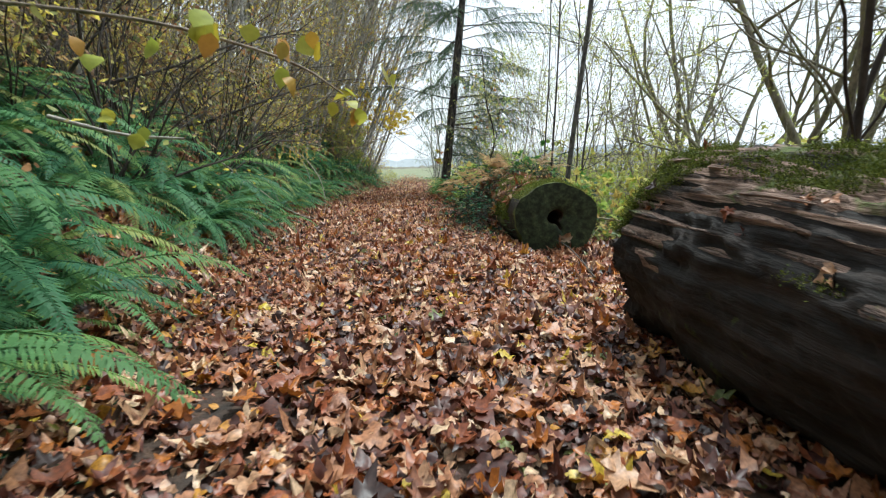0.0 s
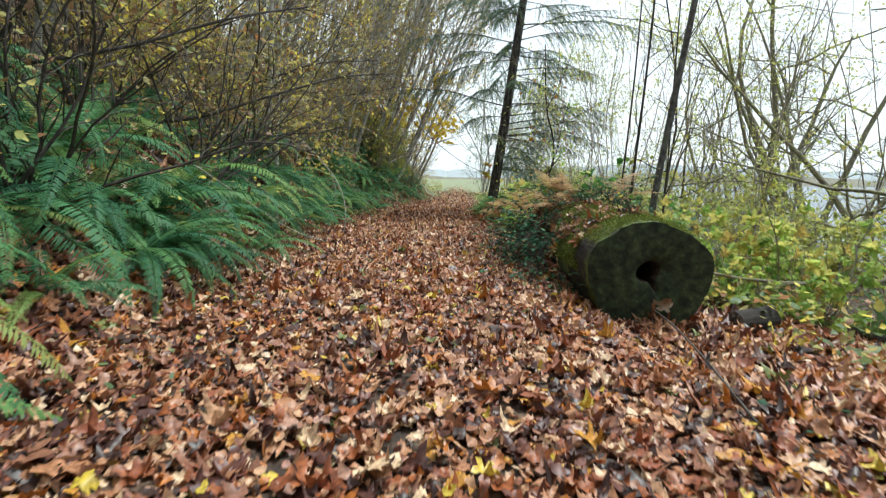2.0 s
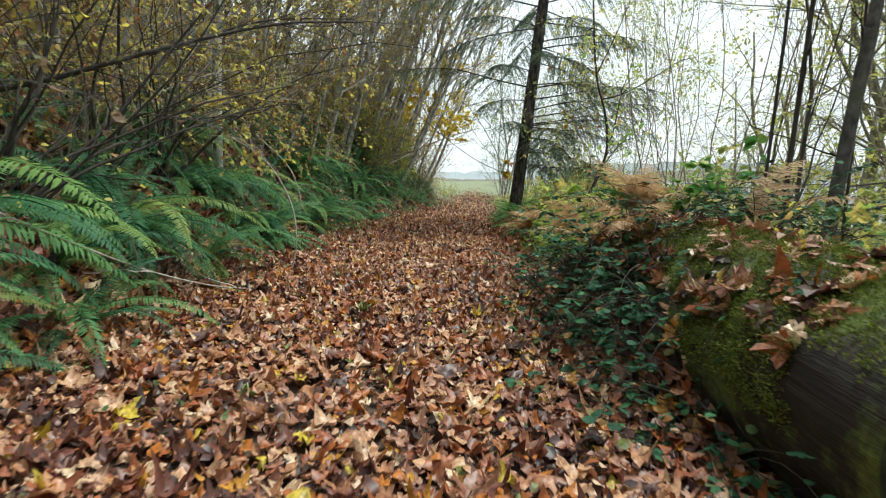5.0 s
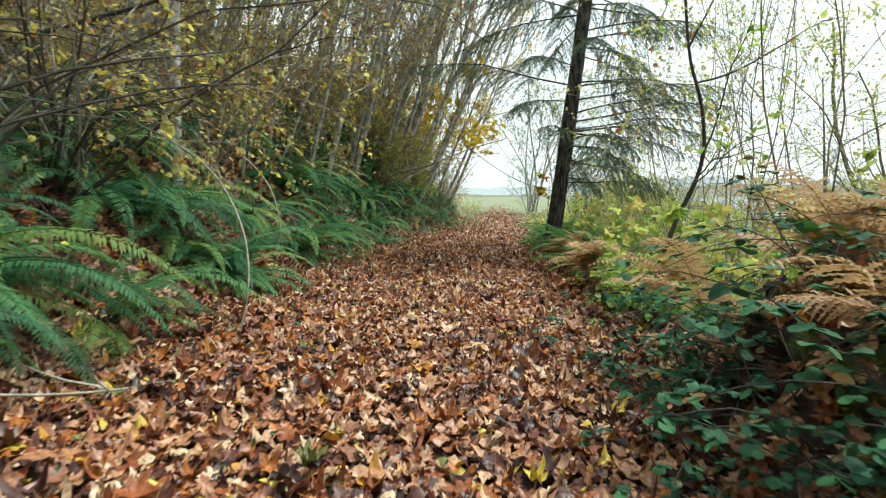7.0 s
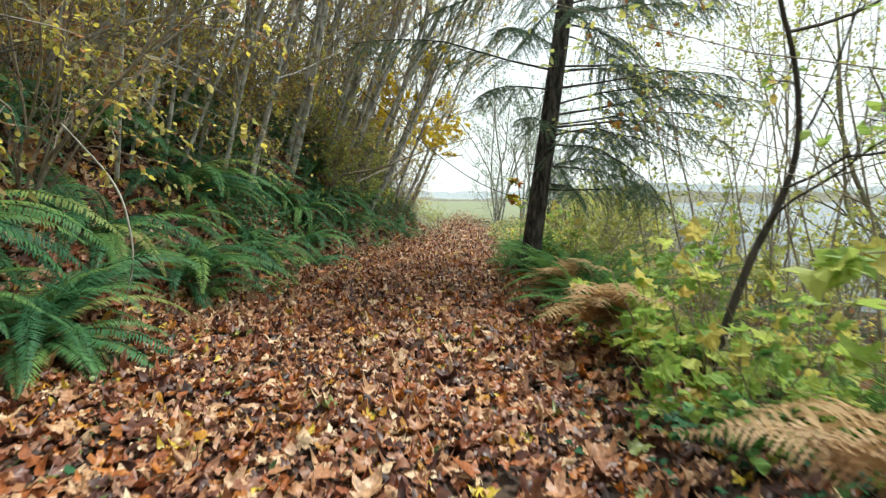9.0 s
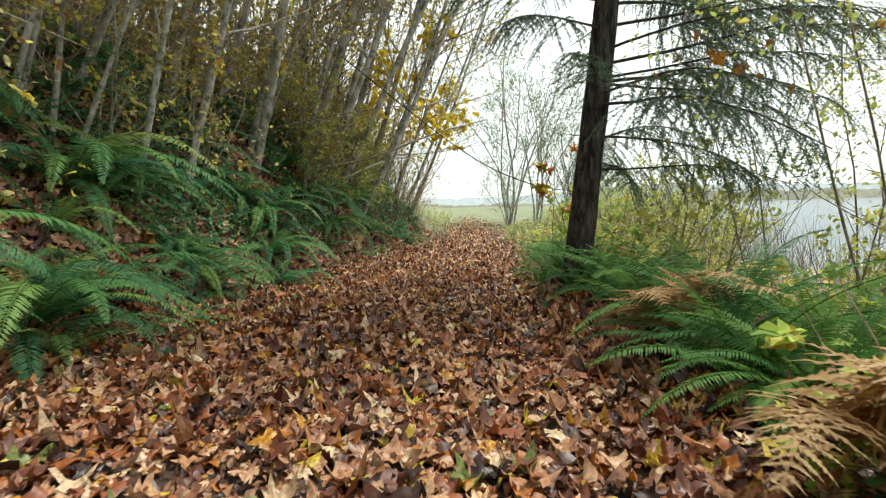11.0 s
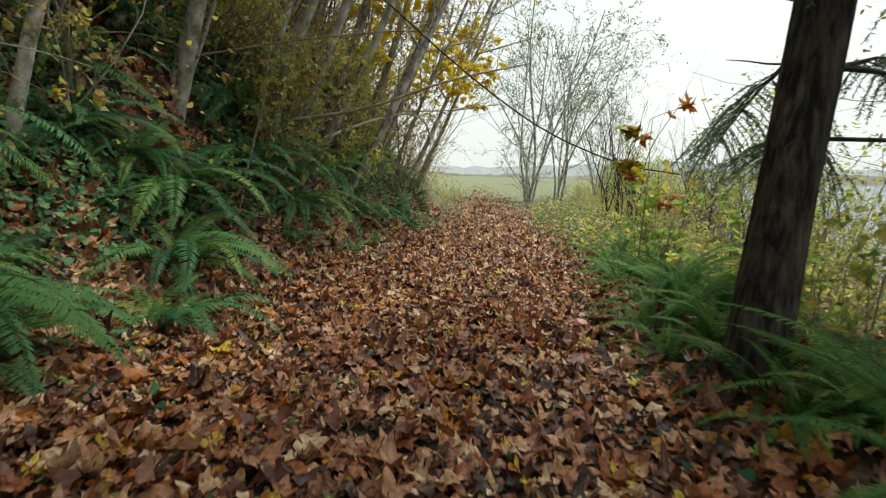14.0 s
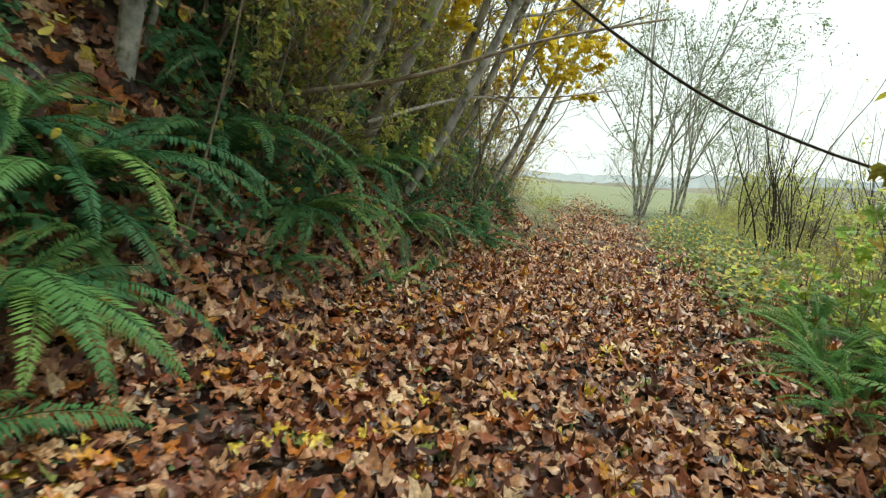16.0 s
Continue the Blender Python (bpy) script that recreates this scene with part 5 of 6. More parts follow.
# rows of ferns up the bank
for y in np.arange(-4.6, 20.5, 0.78):
    for d, p, s in ((0.40, 0.8, 0.9), (0.95, 0.95, 1.05), (1.6, 0.9, 1.08), (2.4, 0.75, 1.08), (3.3, 0.4, 1.0)):
        if 12.6 < y < 15.5 and d < 0.6 and r.random() < 0.6:
            continue
        if r.random() < p * (1.0 if y < 4 or d < 1.2 else 0.9 if y > 10.5 and d < 2 else 0.5 if y > 10.5 else 0.7 if d < 2 else 0.35):
            yy = y + r.uniform(-0.35, 0.35)
            fern_sites.append((float(left_edge(yy)) - d + r.uniform(-0.25, 0.25), yy, int(r.integers(4)), r.uniform(0, 360), s * r.uniform(0.8, 1.25) * (0.92 if yy > 11 else 1.12) * (0.65 if yy > 10.5 and d < 0.6 else 1.0), 16 if d > 0.6 else 8, r.uniform(-25, 25)))
# the large ones that lean out over the path
fern_sites += [(-2.25, -3.55, 1, 30, 1.1, 14, 0), (-2.3, -2.6, 0, 10, 1.15, 14, 10), (-2.5, 0.75, 1, 70, 1.05, 12, 0), (-2.35, 6.55, 1, 120, 1.1, 12, 0), (-2.2, 8.55, 3, 10, 0.8, 5, 0), (-2.25, 12.5, 1, 50, 1.05, 16, 0),
               (-2.3, 10.6, 0, 200, 1.05, 14, -20), (-1.35, 15.6, 2, 0, 0.9, 22, 0), (-2.0, 12.0, 1, 10, 0.95, 16, -10), (-1.72, 11.25, 2, 0, 0.8, 10, 0), (-1.15, 14.6, 3, 50, 0.6, 18, 0), (-1.75, 14.1, 1, 50, 0.9, 22, 0), (-0.95, 15.5, 0, 120, 0.55, 12, 0), (-0.75, 17.6, 0, 90, 0.9, 16, 0), (-1.75, 9.35, 3, 40, 0.5, 0, 0)]
# beside the conifer
right_ferns = [(1.5, 12.85, 1, 0, 0.5), (1.62, 13.3, 0, 40, 0.52), (1.32, 10.1, 3, 120, 0.5), (1.6, 10.2, 2, 60, 0.55), (1.2, 11.0, 3, 300, 0.5), (1.32, 11.5, 0, 10, 0.6), (1.75, 5.25, 3, 30, 0.8), (2.1, 5.6, 1, 200, 0.8), (1.55, 6.35, 2, 80, 0.7), (2.4, 6.4, 0, 140, 0.8), (1.9, 6.8, 3, 10, 0.8), (1.6, 7.5, 0, 60, 0.85), (1.42, 7.7, 0, 0, 0.95), (1.70, 8.4, 1, 50, 1.1), (1.40, 8.75, 2, 100, 0.95), (1.95, 9.3, 0, 130, 1.05), (1.5, 9.55, 0, 180, 0.85), (1.85, 7.6, 1, 10, 1.0), (1.38, 10.45, 3, 0, 0.6), (1.65, 10.15, 1, 20, 0.65), (1.95, 10.3, 2, 260, 0.8), 
               (1.62, 11.7, 0, 40, 0.72), (1.48, 11.1, 2, 140, 0.6), (1.72, 12.15, 1, 250, 0.75), (1.78, 11.45, 1, 210, 0.62), (1.98, 11.95, 0, 320, 0.72), (1.85, 12.6, 2, 90, 0.6), (2.1, 12.9, 1, 10, 0.72), (2.05, 13.5, 0, 70, 0.62), (1.70, 13.55, 1, 30, 0.6), (1.95, 14.25, 0, 120, 0.66), (1.66, 13.0, 2, 200, 0.5), (2.15, 14.8, 2, 77, 0.6), (2.35, 14.2, 1, 10, 0.7), (3.0, 1.55, 3, 0, 0.75), (3.5, 2.2, 3, 0, 0.7), (3.9, 1.1, 3, 90, 0.7)]
plant_out(FERNS, fern_sites)
# lake-side ferns stand more upright; backlight is put into their younger green
LAKE_FRONDS = [frond_mesh("frond", ln, w, a, e, M_BACKLITFERN, rng, 54, bow) for ln, w, a, e, bow in
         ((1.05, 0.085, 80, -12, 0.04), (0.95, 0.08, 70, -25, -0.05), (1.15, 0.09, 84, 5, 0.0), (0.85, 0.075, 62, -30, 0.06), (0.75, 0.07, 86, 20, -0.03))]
LAKE_FERNS = [sword_fern(115 + i, c, 0, LAKE_FRONDS, "bright green upright fern beside the path near the lake") for i, c in enumerate((20, 24, 18, 13))]
plant_out(LAKE_FERNS, [(x, y, k, turn, s * (0.9 if y > 12.5 else 1.0), 4, 180) for x, y, k, turn, s in right_ferns])

# ---- dead bracken ----
r = np.random.default_rng(131)
BRACKEN = [bracken_mesh("frond", ln, w, a, e, M_BRACKEN, r) for ln, w, a, e in ((0.95, 0.24, 62, -25), (0.8, 0.2, 45, -35), (1.05, 0.26, 75, -15), (1.05, 0.24, 18, -32))]


def bracken(x, y, z, turns, size=1.0):
    root = thing("dead_bracken", pose(x, y, z), "withered tan bracken fern drooping over the path edge", "fern", "dead bracken")
    for k, yaw, tip in turns:
        part("frond", BRACKEN[k], root).matrix_basis = pose(0, 0, 0, r.uniform(-12, 12), tip, yaw) @ Matrix.Diagonal((size, size, size, 1))


def log_top(y):
    return 0.76


bracken(1.32, 7.0, on_ground(1.32, 7.0), ((0, 250, -8), (2, 262, 0), (2, 275, 4), (0, 285, -6), (2, 240, 2), (0, 225, 0)), 1.05)
bracken(1.2, 8.5, on_ground(1.2, 8.5), ((2, 277, 0), (2, 292, 6), (0, 262, -8)), 1.08)
bracken(1.50, 3.55, 0.60, ((2, 200, -20), (2, 250, -15), (2, 120, -15), (0, 160, 0), (0, 285, -5)), 0.72)
bracken(1.35, 2.95, 0.60, ((0, 190, 0), (1, 225, 0), (1, 150, 5), (0, 260, 0)), 0.7)
bracken(1.30, 4.35, 0.40, ((0, 190, 0), (2, 230, 0), (1, 150, 0)), 0.8)
bracken(1.75, 3.9, 0.48, ((2, 190, -8), (2, 230, -4), (0, 260, -10), (2, 300, 0)), 0.95)
bracken(1.62, 4.6, 0.2, ((3, 225, -34), (3, 255, -26)), 0.8)
bracken(1.9, 2.7, 0.62, ((2, 30, -10), (0, 320, 0), (1, 200, 0)), 0.75)
bracken(1.85, 9.0, on_ground(1.85, 9.0), ((0, 200, 0), (1, 225, 0)), 0.8)


# ---- brambles ----
def bramble(seed, stems, tall, count, size=0.075):
    r = np.random.default_rng(seed)
    root = thing("bramble_bush", Matrix(), "low dark green bramble with arching stems beside the log", "bush", "brambles")
    canes, wood = [], Shape()
    for _ in range(stems):
        d = random_dirs(1, r, 0)[0] * r.uniform(0.3, 1.0) + [0, 0, 0.9]
        p = bent_line(random_dirs(1, r, 0)[0] * 0.12, d, tall * r.uniform(0.8, 1.6), 9, r, 0.10, sag=1.8)
        canes.append((0, p, None))
        wood.add(*tube(p, np.linspace(0.005, 0.002, 9), 4))
    tagged(part("canework", wood.mesh("canework", M_DARKBARK), root), kind="stuff")
    # leaflets in threes
    place, ahead = [], []
    for _ in range(count):
        _, p, _ = canes[r.integers(len(canes))]
        t = r.uniform(0.2, 1) * 8
        i = min(int(t), 7)
        c = p[i] + (p[i + 1] - p[i]) * (t - i) + r.normal(0, 0.05, 3)
        d = random_dirs(1, r, 0.3)[0]
        s = np.array([-d[1], d[0], 0])
        for a in (d, d * 0.25 + s, d * 0.25 - s):
            place.append(c)
            ahead.append(a - [0, 0, 0.25])
    n = len(place)
    part("foliage", Shape().add(*leaves(BROAD, BROAD_F, np.array(place), np.array(ahead), random_dirs(n, r) * 0.45 + [0, 0, 1], size * r.uniform(0.6, 1.2, n), 0.22, r, 0.012)).mesh("foliage", M_BRAMBLE), root)
    return root


BRAMBLES = [bramble(141, 14, 0.75, 64, 0.066), bramble(142, 14, 0.6, 60, 0.062), bramble(143, 12, 0.85, 62, 0.07)]
bramble_sites = [(1.0, 1.05, 1, 70, 0.45), (0.96, 1.3, 0, 200, 0.6), (1.02, 1.6, 2, 130, 0.65), (1.0, 1.95, 0, 20, 0.75), (0.98, 1.55, 1, 10, 0.6), (0.95, 2.05, 2, 40, 0.55), (0.93, 2.6, 0, 80, 0.6), (0.92, 3.2, 2, 190, 0.55), (0.95, 3.75, 1, 15, 0.65), (0.96, 4.3, 0, 66, 0.7), (1.05, 2.3, 1, 300, 0.7), (1.05, 2.95, 0, 120, 0.65), (1.05, 3.5, 2, 260, 0.7), (1.12, 1.9, 0, 30, 0.7), (1.15, 2.6, 2, 200, 0.75), (1.12, 3.2, 1, 130, 0.8), (1.1, 3.85, 0, 310, 0.8), (0.98, 2.75, 1, 220, 0.5),
                 (1.1, 4.75, 1, 90, 0.5), (1.25, 5.4, 2, 250, 0.5), (1.4, 6.2, 0, 40, 0.6), (2.3, 3.2, 1, 30, 1.1), (2.4, 4.2, 0, 150, 0.7), (2.5, 5.1, 2, 220, 0.6), (2.3, 1.9, 2, 80, 0.9), (2.7, 2.5, 0, 10, 1.0), (2.0, 12.3, 1, 80, 0.6), (1.15, 10.55, 2, 80, 0.32), (1.25, 11.2, 0, 80, 0.35), (1.1, 10.1, 1, 10, 0.3), (1.05, 5.9, 1, 20, 0.5), (1.35, 4.2, 0, 10, 0.6)]
plant_out(BRAMBLES, bramble_sites)
for x, y, z, k, t, s in ((1.14, 1.75, 0.22, 1, 40, 0.7), (1.12, 2.2, 0.34, 0, 140, 0.65), (1.12, 2.75, 0.36, 1, 260, 0.65), (1.14, 3.3, 0.30, 0, 20, 0.75), (1.2, 2.5, 0.5, 1, 150, 0.6), (1.2, 3.6, 0.45, 2, 210, 0.7), (1.22, 1.5, 0.45, 0, 10, 0.5)):
    set_copy(BRAMBLES[k], pose(x, y, z, 0, -25, 0) @ Matrix.Rotation(radians(t), 4, "Z") @ Matrix.Diagonal((s, s, s, 1)), "dark green bramble sprawling over the mossy log")
for x, y, k, t, s in ((1.85, 2.3, 2, 30, 0.6), (1.95, 2.9, 1, 100, 0.75), (1.9, 3.5, 0, 210, 0.75), (1.85, 3.95, 1, 10, 0.4), (1.75, 1.75, 1, 77, 0.4), (1.32, 2.5, 0, 40, 0.6), (1.3, 3.3, 2, 140, 0.65), (1.3, 2.9, 1, 20, 0.4)):
    set_copy(BRAMBLES[k], pose(x, y, log_top(y) - 0.04, 0, 0, t) @ Matrix.Diagonal((s, s, s, 1)), "dark green bramble sprawling over the mossy log")

# ---- thimbleberry and maple seedlings, yellow-green ----
LIMES = [brush(151 + i, "thimbleberry_bush", "yellow-green thimbleberry with broad lobed leaves at the path edge", "bush", st, h, n, 0.12, mat, M_TWIG, 0.35, 0.5, CRUMPLED, CRUMPLED_F, 0.006, 3, "thimbleberries")
         for i, (st, h, n, mat) in enumerate(((7, 0.8, 36, M_LIME), (6, 0.95, 32, M_LIME), (8, 0.65, 36, M_LIME), (10, 0.95, 110, M_LIME)))]
plant_out(LIMES, [(1.32, 6.05, 0, 80, 0.95), (1.24, 5.75, 2, 20, 0.75), (1.5, 5.45, 0, 200, 0.9), (1.8, 5.1, 2, 100, 0.9), (1.85, 5.6, 0, 300, 0.9), (2.2, 5.0, 1, 60, 0.9), (1.55, 5.8, 1, 160, 0.9), (2.5, 5.8, 0, 220, 1.0), (1.38, 6.5, 2, 30, 0.95), (1.5, 6.9, 0, 0, 0.95), (1.62, 6.2, 1, 50, 0.9), (1.75, 7.6, 2, 90, 0.75), (2.15, 7.3, 0, 120, 0.85), (2.05, 5.4, 1, 10, 0.9), (2.1, 6.2, 0, 30, 1.1), (2.3, 7.4, 1, 60, 1.1), (2.2, 8.4, 2, 0, 1.0),
                  (2.75, 1.5, 3, 40, 0.8), (3.1, 2.1, 3, 100, 1.0), (3.5, 1.4, 3, 190, 0.95), (2.6, 2.2, 3, 240, 0.9), (3.2, 1.0, 3, 10, 0.9), (2.9, 1.9, 3, 70, 1.0), (2.55, 1.2, 0, 170, 0.8), (3.8, 2.0, 3, 270, 1.1), (3.3, 3.0, 2, 0, 1.1), (2.9, 0.9, 2, 50, 0.7), (3.9, 2.4, 0, 70, 1.0), (2.6, 3.0, 1, 300, 0.9), (2.0, 10.9, 1, 0, 0.8), (2.15, 11.5, 0, 50, 0.8),
                  (1.95, 13.1, 1, 90, 1.05), (2.25, 13.7, 1, 10, 1.0), (2.35, 12.4, 0, 200, 1.0), (2.45, 14.6, 0, 120, 0.95), (2.7, 15.8, 1, 10, 0.9), (2.2, 15.1, 0, 10, 0.85), (2.15, 14.1, 1, 70, 0.9), (2.3, 11.7, 0, 20, 1.0), (2.6, 13.1, 1, 50, 1.1), (1.65, 13.9, 2, 0, 0.35), (1.25, 12.6, 2, 90, 0.3), (3.6, 4.2, 2, 30, 1.0), (2.9, 9.6, 0, 77, 1.0), (1.15, 6.9, 2, 140, 0.45)])

# a maple seedling with large lime-coloured leaves beside the mound
r = np.random.default_rng(159)
for x, y, tall, count in ((1.50, 4.75, 0.95, 9), (1.85, 5.2, 1.05, 10)):
    lime = thing("maple_seedling", pose(x, y, on_ground(x, y)), "young maple seedling with large lime-green leaves", "sapling", "lime seedlings")
    line = bent_line((0, 0, 0), (0.05, 0, 1), tall, 8, r, 0.05)
    br = [(1, line, np.linspace(0.007, 0.003, 8))] + [(0, bent_line(line[k], random_dirs(1, r, 0.2)[0] + [0, 0, 0.2], 0.2, 5, r, 0.1), np.linspace(0.003, 0.0015, 5)) for k in (3, 4, 5, 6, 7)]
    wood = Shape()
    for lv, p, ra in br:
        wood.add(*tube(p, ra, 4))
    part("stem", wood.mesh("stem", M_TWIG), lime)
    part("leaves", Shape().add(*twig_leaves(br[1:], count, CRUMPLED, CRUMPLED_F, 0.17, r, (0,), 0.3, 0.3)).mesh("leaves", M_LIME), lime, "large lime-green lobed leaves")

# fresh green bushes on the mound behind the hollow log
GREENS = [brush(157, "salmonberry_bush", "bright green leafy bush on the mound behind the log", "bush", 9, 0.75, 150, 0.075, M_FRESHLEAF, M_TWIG, 0.4, 0.6, OVAL * [1.6, 1], OVAL_F, 0.005, 3, "green bushes on the mound")]
plant_out(GREENS, [(2.05, 3.3, 0, 0, 1.25), (2.3, 3.8, 0, 90, 1.35), (2.0, 4.2, 0, 200, 1.2), (2.6, 3.3, 0, 300, 1.3), (2.7, 4.3, 0, 40, 1.2), (1.3, 5.2, 0, 10, 0.7), (2.25, 2.3, 0, 150, 1.0)])

# seedling with rusty leaves held high
r = np.random.default_rng(161)
rusty = thing("maple_seedling", pose(1.62, 12.75, on_ground(1.62, 12.75)), "tall thin maple seedling with orange and yellow leaves", "sapling")
line = bent_line((0, 0, 0), (0.0, 0, 1), 1.5, 9, r, 0.04)
br = [(1, line, np.linspace(0.008, 0.003, 9))]
for k in (4, 5, 6, 7, 8):
    p = bent_line(line[k], random_dirs(1, r, 0.2)[0] + [0, 0, 0.25], 0.3, 5, r, 0.1)
    br.append((0, p, np.linspace(0.003, 0.0015, 5)))
wood = Shape()
for lv, p, ra in br:
    wood.add(*tube(p, ra, 4))
part("stem", wood.mesh("stem", M_TWIG), rusty)
part("leaves", Shape().add(*twig_leaves(br[1:], 20, CRUMPLED, CRUMPLED_F, 0.14, r, (0,), 0.5, 0.35)).mesh("leaves", M_RUST), rusty, "orange-brown curled leaves")
part("leaves", Shape().add(*twig_leaves(br[2:5], 14, CRUMPLED, CRUMPLED_F, 0.12, r, (0,), 0.3, 0.3)).mesh("leaves", M_YELLOW), rusty, "yellow leaves")


# ---- branches that hang or lean over the path ----
def smooth_line(ctrl, n=50):
    ctrl = np.array(ctrl, float)
    t = np.linspace(0, len(ctrl) - 1, n)
    k = np.arange(len(ctrl))
    line = np.stack([np.interp(t, k, ctrl[:, i]) for i in range(3)], -1)
    w = max(3, n // len(ctrl) | 1)
    return np.apply_along_axis(lambda c: np.convolve(np.pad(c, w // 2, "reflect", reflect_type="odd"), np.ones(w) / w, "valid"), 0, line)


def loose_branch(name, label, ctrl, r0, r1, bark, seed, twigs=0, twig_len=0.4, leaf=None):
    rr = np.random.default_rng(seed)
    line = smooth_line(ctrl)
    o = line[0].copy()
    root = thing(name, pose(*o), label, "branch")
    line = line - o
    part("stem", Shape().add(*tube(line, np.linspace(r0, r1, len(line)), 6, 0.05, rr)).mesh("stem", bark, True), root)
    if twigs:
        side = [b for _ in range(twigs) for b in grow(rr, line[rr.integers(8, len(line) - 2)], (line[-1] - line[0]) / 2 + random_dirs(1, rr)[0] * 1.2, twig_len * rr.uniform(0.5, 1.3), r1 * 0.8, 1, 3, 0.12, 0.1, 0.8, 0.5)]
        w = Shape()
        for lv, p, ra in side:
            w.add(*tube(p, ra, 3))
        tagged(part("brushwood", w.mesh("brushwood", bark), root), kind="stuff")
        if leaf:
            count, size, mat, outline, faces = leaf
            tagged(part("foliage", Shape().add(*twig_leaves(side, count, outline, faces, size, rr)).mesh("foliage", mat), root), kind="stuff")
    return root


loose_branch("dead_branch", "dead grey branch leaning out over the path", [(-1.9, 14.2, 1.55), (-0.95, 14.4, 1.72), (0.0, 14.9, 2.15), (1.02, 15.5, 2.46)], 0.022, 0.010, M_TWIG, 171, 5, 0.5)
loose_branch("arched_branch", "pale arched branch bent over towards the path", [(-1.6, 15.2, 1.45), (-1.0, 16.2, 1.82), (-0.6, 17.0, 1.98), (-0.35, 17.5, 1.85), (-0.3, 17.6, 1.5)], 0.022, 0.012, M_PALETWIG, 172, 4, 0.3)
loose_branch("hanging_vine", "thin dark vine slung across the path", [(-1.2, 13.2, 3.05), (-0.64, 13.2, 2.58), (0.085, 13.25, 1.97), (0.83, 13.15, 1.42), (1.5, 12.95, 1.12), (2.0, 12.9, 1.05)], 0.009, 0.006, M_DARKBARK, 173)
loose_branch("thin_branch", "long bare twig reaching from the bank", [(-2.2, 17.5, 2.3), (-1.0, 18, 2.1), (0.1, 18.2, 2.15), (1.0, 18.3, 2.3)], 0.016, 0.006, M_TWIG, 174, 9, 0.7)
loose_branch("thin_branch", "long bare twig reaching from the bank", [(-2.6, 13.6, 2.1), (-1.4, 13.8, 2.35), (-0.3, 14, 2.5), (0.5, 14.3, 2.45)], 0.012, 0.004, M_TWIG, 175, 4, 0.5)
loose_branch("fallen_branch", "fallen bare branch with side twigs against the ferns", [(-1.45, 4.2, 0.05), (-1.68, 3.6, 0.16), (-1.95, 3.0, 0.40), (-2.2, 2.4, 0.75), (-2.5, 1.9, 1.1)], 0.005, 0.009, M_PALETWIG, 176, 9, 0.45)
loose_branch("arched_twig", "pale bare stem arching over the ferns", [(-1.55, 4.85, 0.02), (-1.5, 5.0, 0.4), (-1.6, 5.2, 0.8), (-1.95, 5.5, 1.25), (-2.6, 5.8, 1.6)], 0.007, 0.010, M_PALETWIG, 177)
loose_branch("arched_twig", "pale bare stem arching over the ferns", [(-2.1, 7.0, 0.2), (-2.0, 7.1, 0.7), (-2.2, 7.3, 1.2), (-2.8, 7.6, 1.7)], 0.006, 0.010, M_PALETWIG, 178)
loose_branch("stick", "thin dark stick lying on the fallen leaves", [(1.4, 1.75, 0.05), (1.5, 0.9, 0.05), (1.5, 0.2, 0.045), (1.35, -0.6, 0.045), (1.15, -1.45, 0.04)], 0.0035, 0.007, M_DARKBARK, 179, 2, 0.2)
loose_branch("stick", "pale dead stick across the ferns", [(-2.75, -1.2, 1.38), (-2.2, -1.35, 1.22), (-1.75, -1.5, 1.18)], 0.016, 0.008, M_PALETWIG, 180)
loose_branch("thicket_branch", "dark crooked branch with withered leaves over the ferns", [(-4.2, 3.4, 1.6), (-3.2, 3.6, 1.7), (-2.4, 4.0, 2.05), (-1.5, 4.6, 2.45), (-0.8, 5.2, 2.6)], 0.030, 0.008, M_DARKBARK, 181, 22, 0.8, (120, 0.06, M_BRUSH, OVAL, OVAL_F))
loose_branch("thicket_branch", "dark crooked branch with withered leaves over the ferns", [(-4.4, 1.6, 1.9), (-3.2, 2.0, 2.2), (-2.3, 2.6, 2.7), (-1.5, 3.2, 3.0)], 0.026, 0.008, M_DARKBARK, 182, 20, 0.8, (110, 0.06, M_BRUSH, OVAL, OVAL_F))
loose_branch("thicket_branch", "dark crooked branch with withered leaves over the ferns", [(-4.0, 5.6, 2.2), (-3.0, 6.0, 2.6), (-2.2, 6.4, 3.0), (-1.2, 7.2, 3.2)], 0.026, 0.008, M_DARKBARK, 183, 20, 0.8, (150, 0.06, M_BRUSH, OVAL, OVAL_F))

loose_branch("exposed_root", "thick dark mossy root bulging from the bank", [(-2.6, 15.05, 1.95), (-2.3, 15.1, 1.72), (-2.0, 15.2, 1.62), (-1.85, 15.45, 1.75), (-1.8, 15.8, 2.0)], 0.07, 0.045, M_MOSSBARK, 184)
loose_branch("dead_branch", "reddish-brown dead limb leaning on the bank", [(-1.75, 14.9, 0.85), (-1.7, 15.2, 1.25), (-1.6, 15.6, 1.7), (-1.45, 16.0, 2.2)], 0.032, 0.018, M_ROT, 185, 3, 0.3)
loose_branch("dead_branch", "reddish-brown dead limb leaning on the bank", [(-1.45, 15.2, 0.45), (-1.6, 15.35, 0.75), (-1.85, 15.4, 1.05), (-2.0, 15.4, 1.3)], 0.022, 0.014, M_ROT, 186, 2, 0.3)
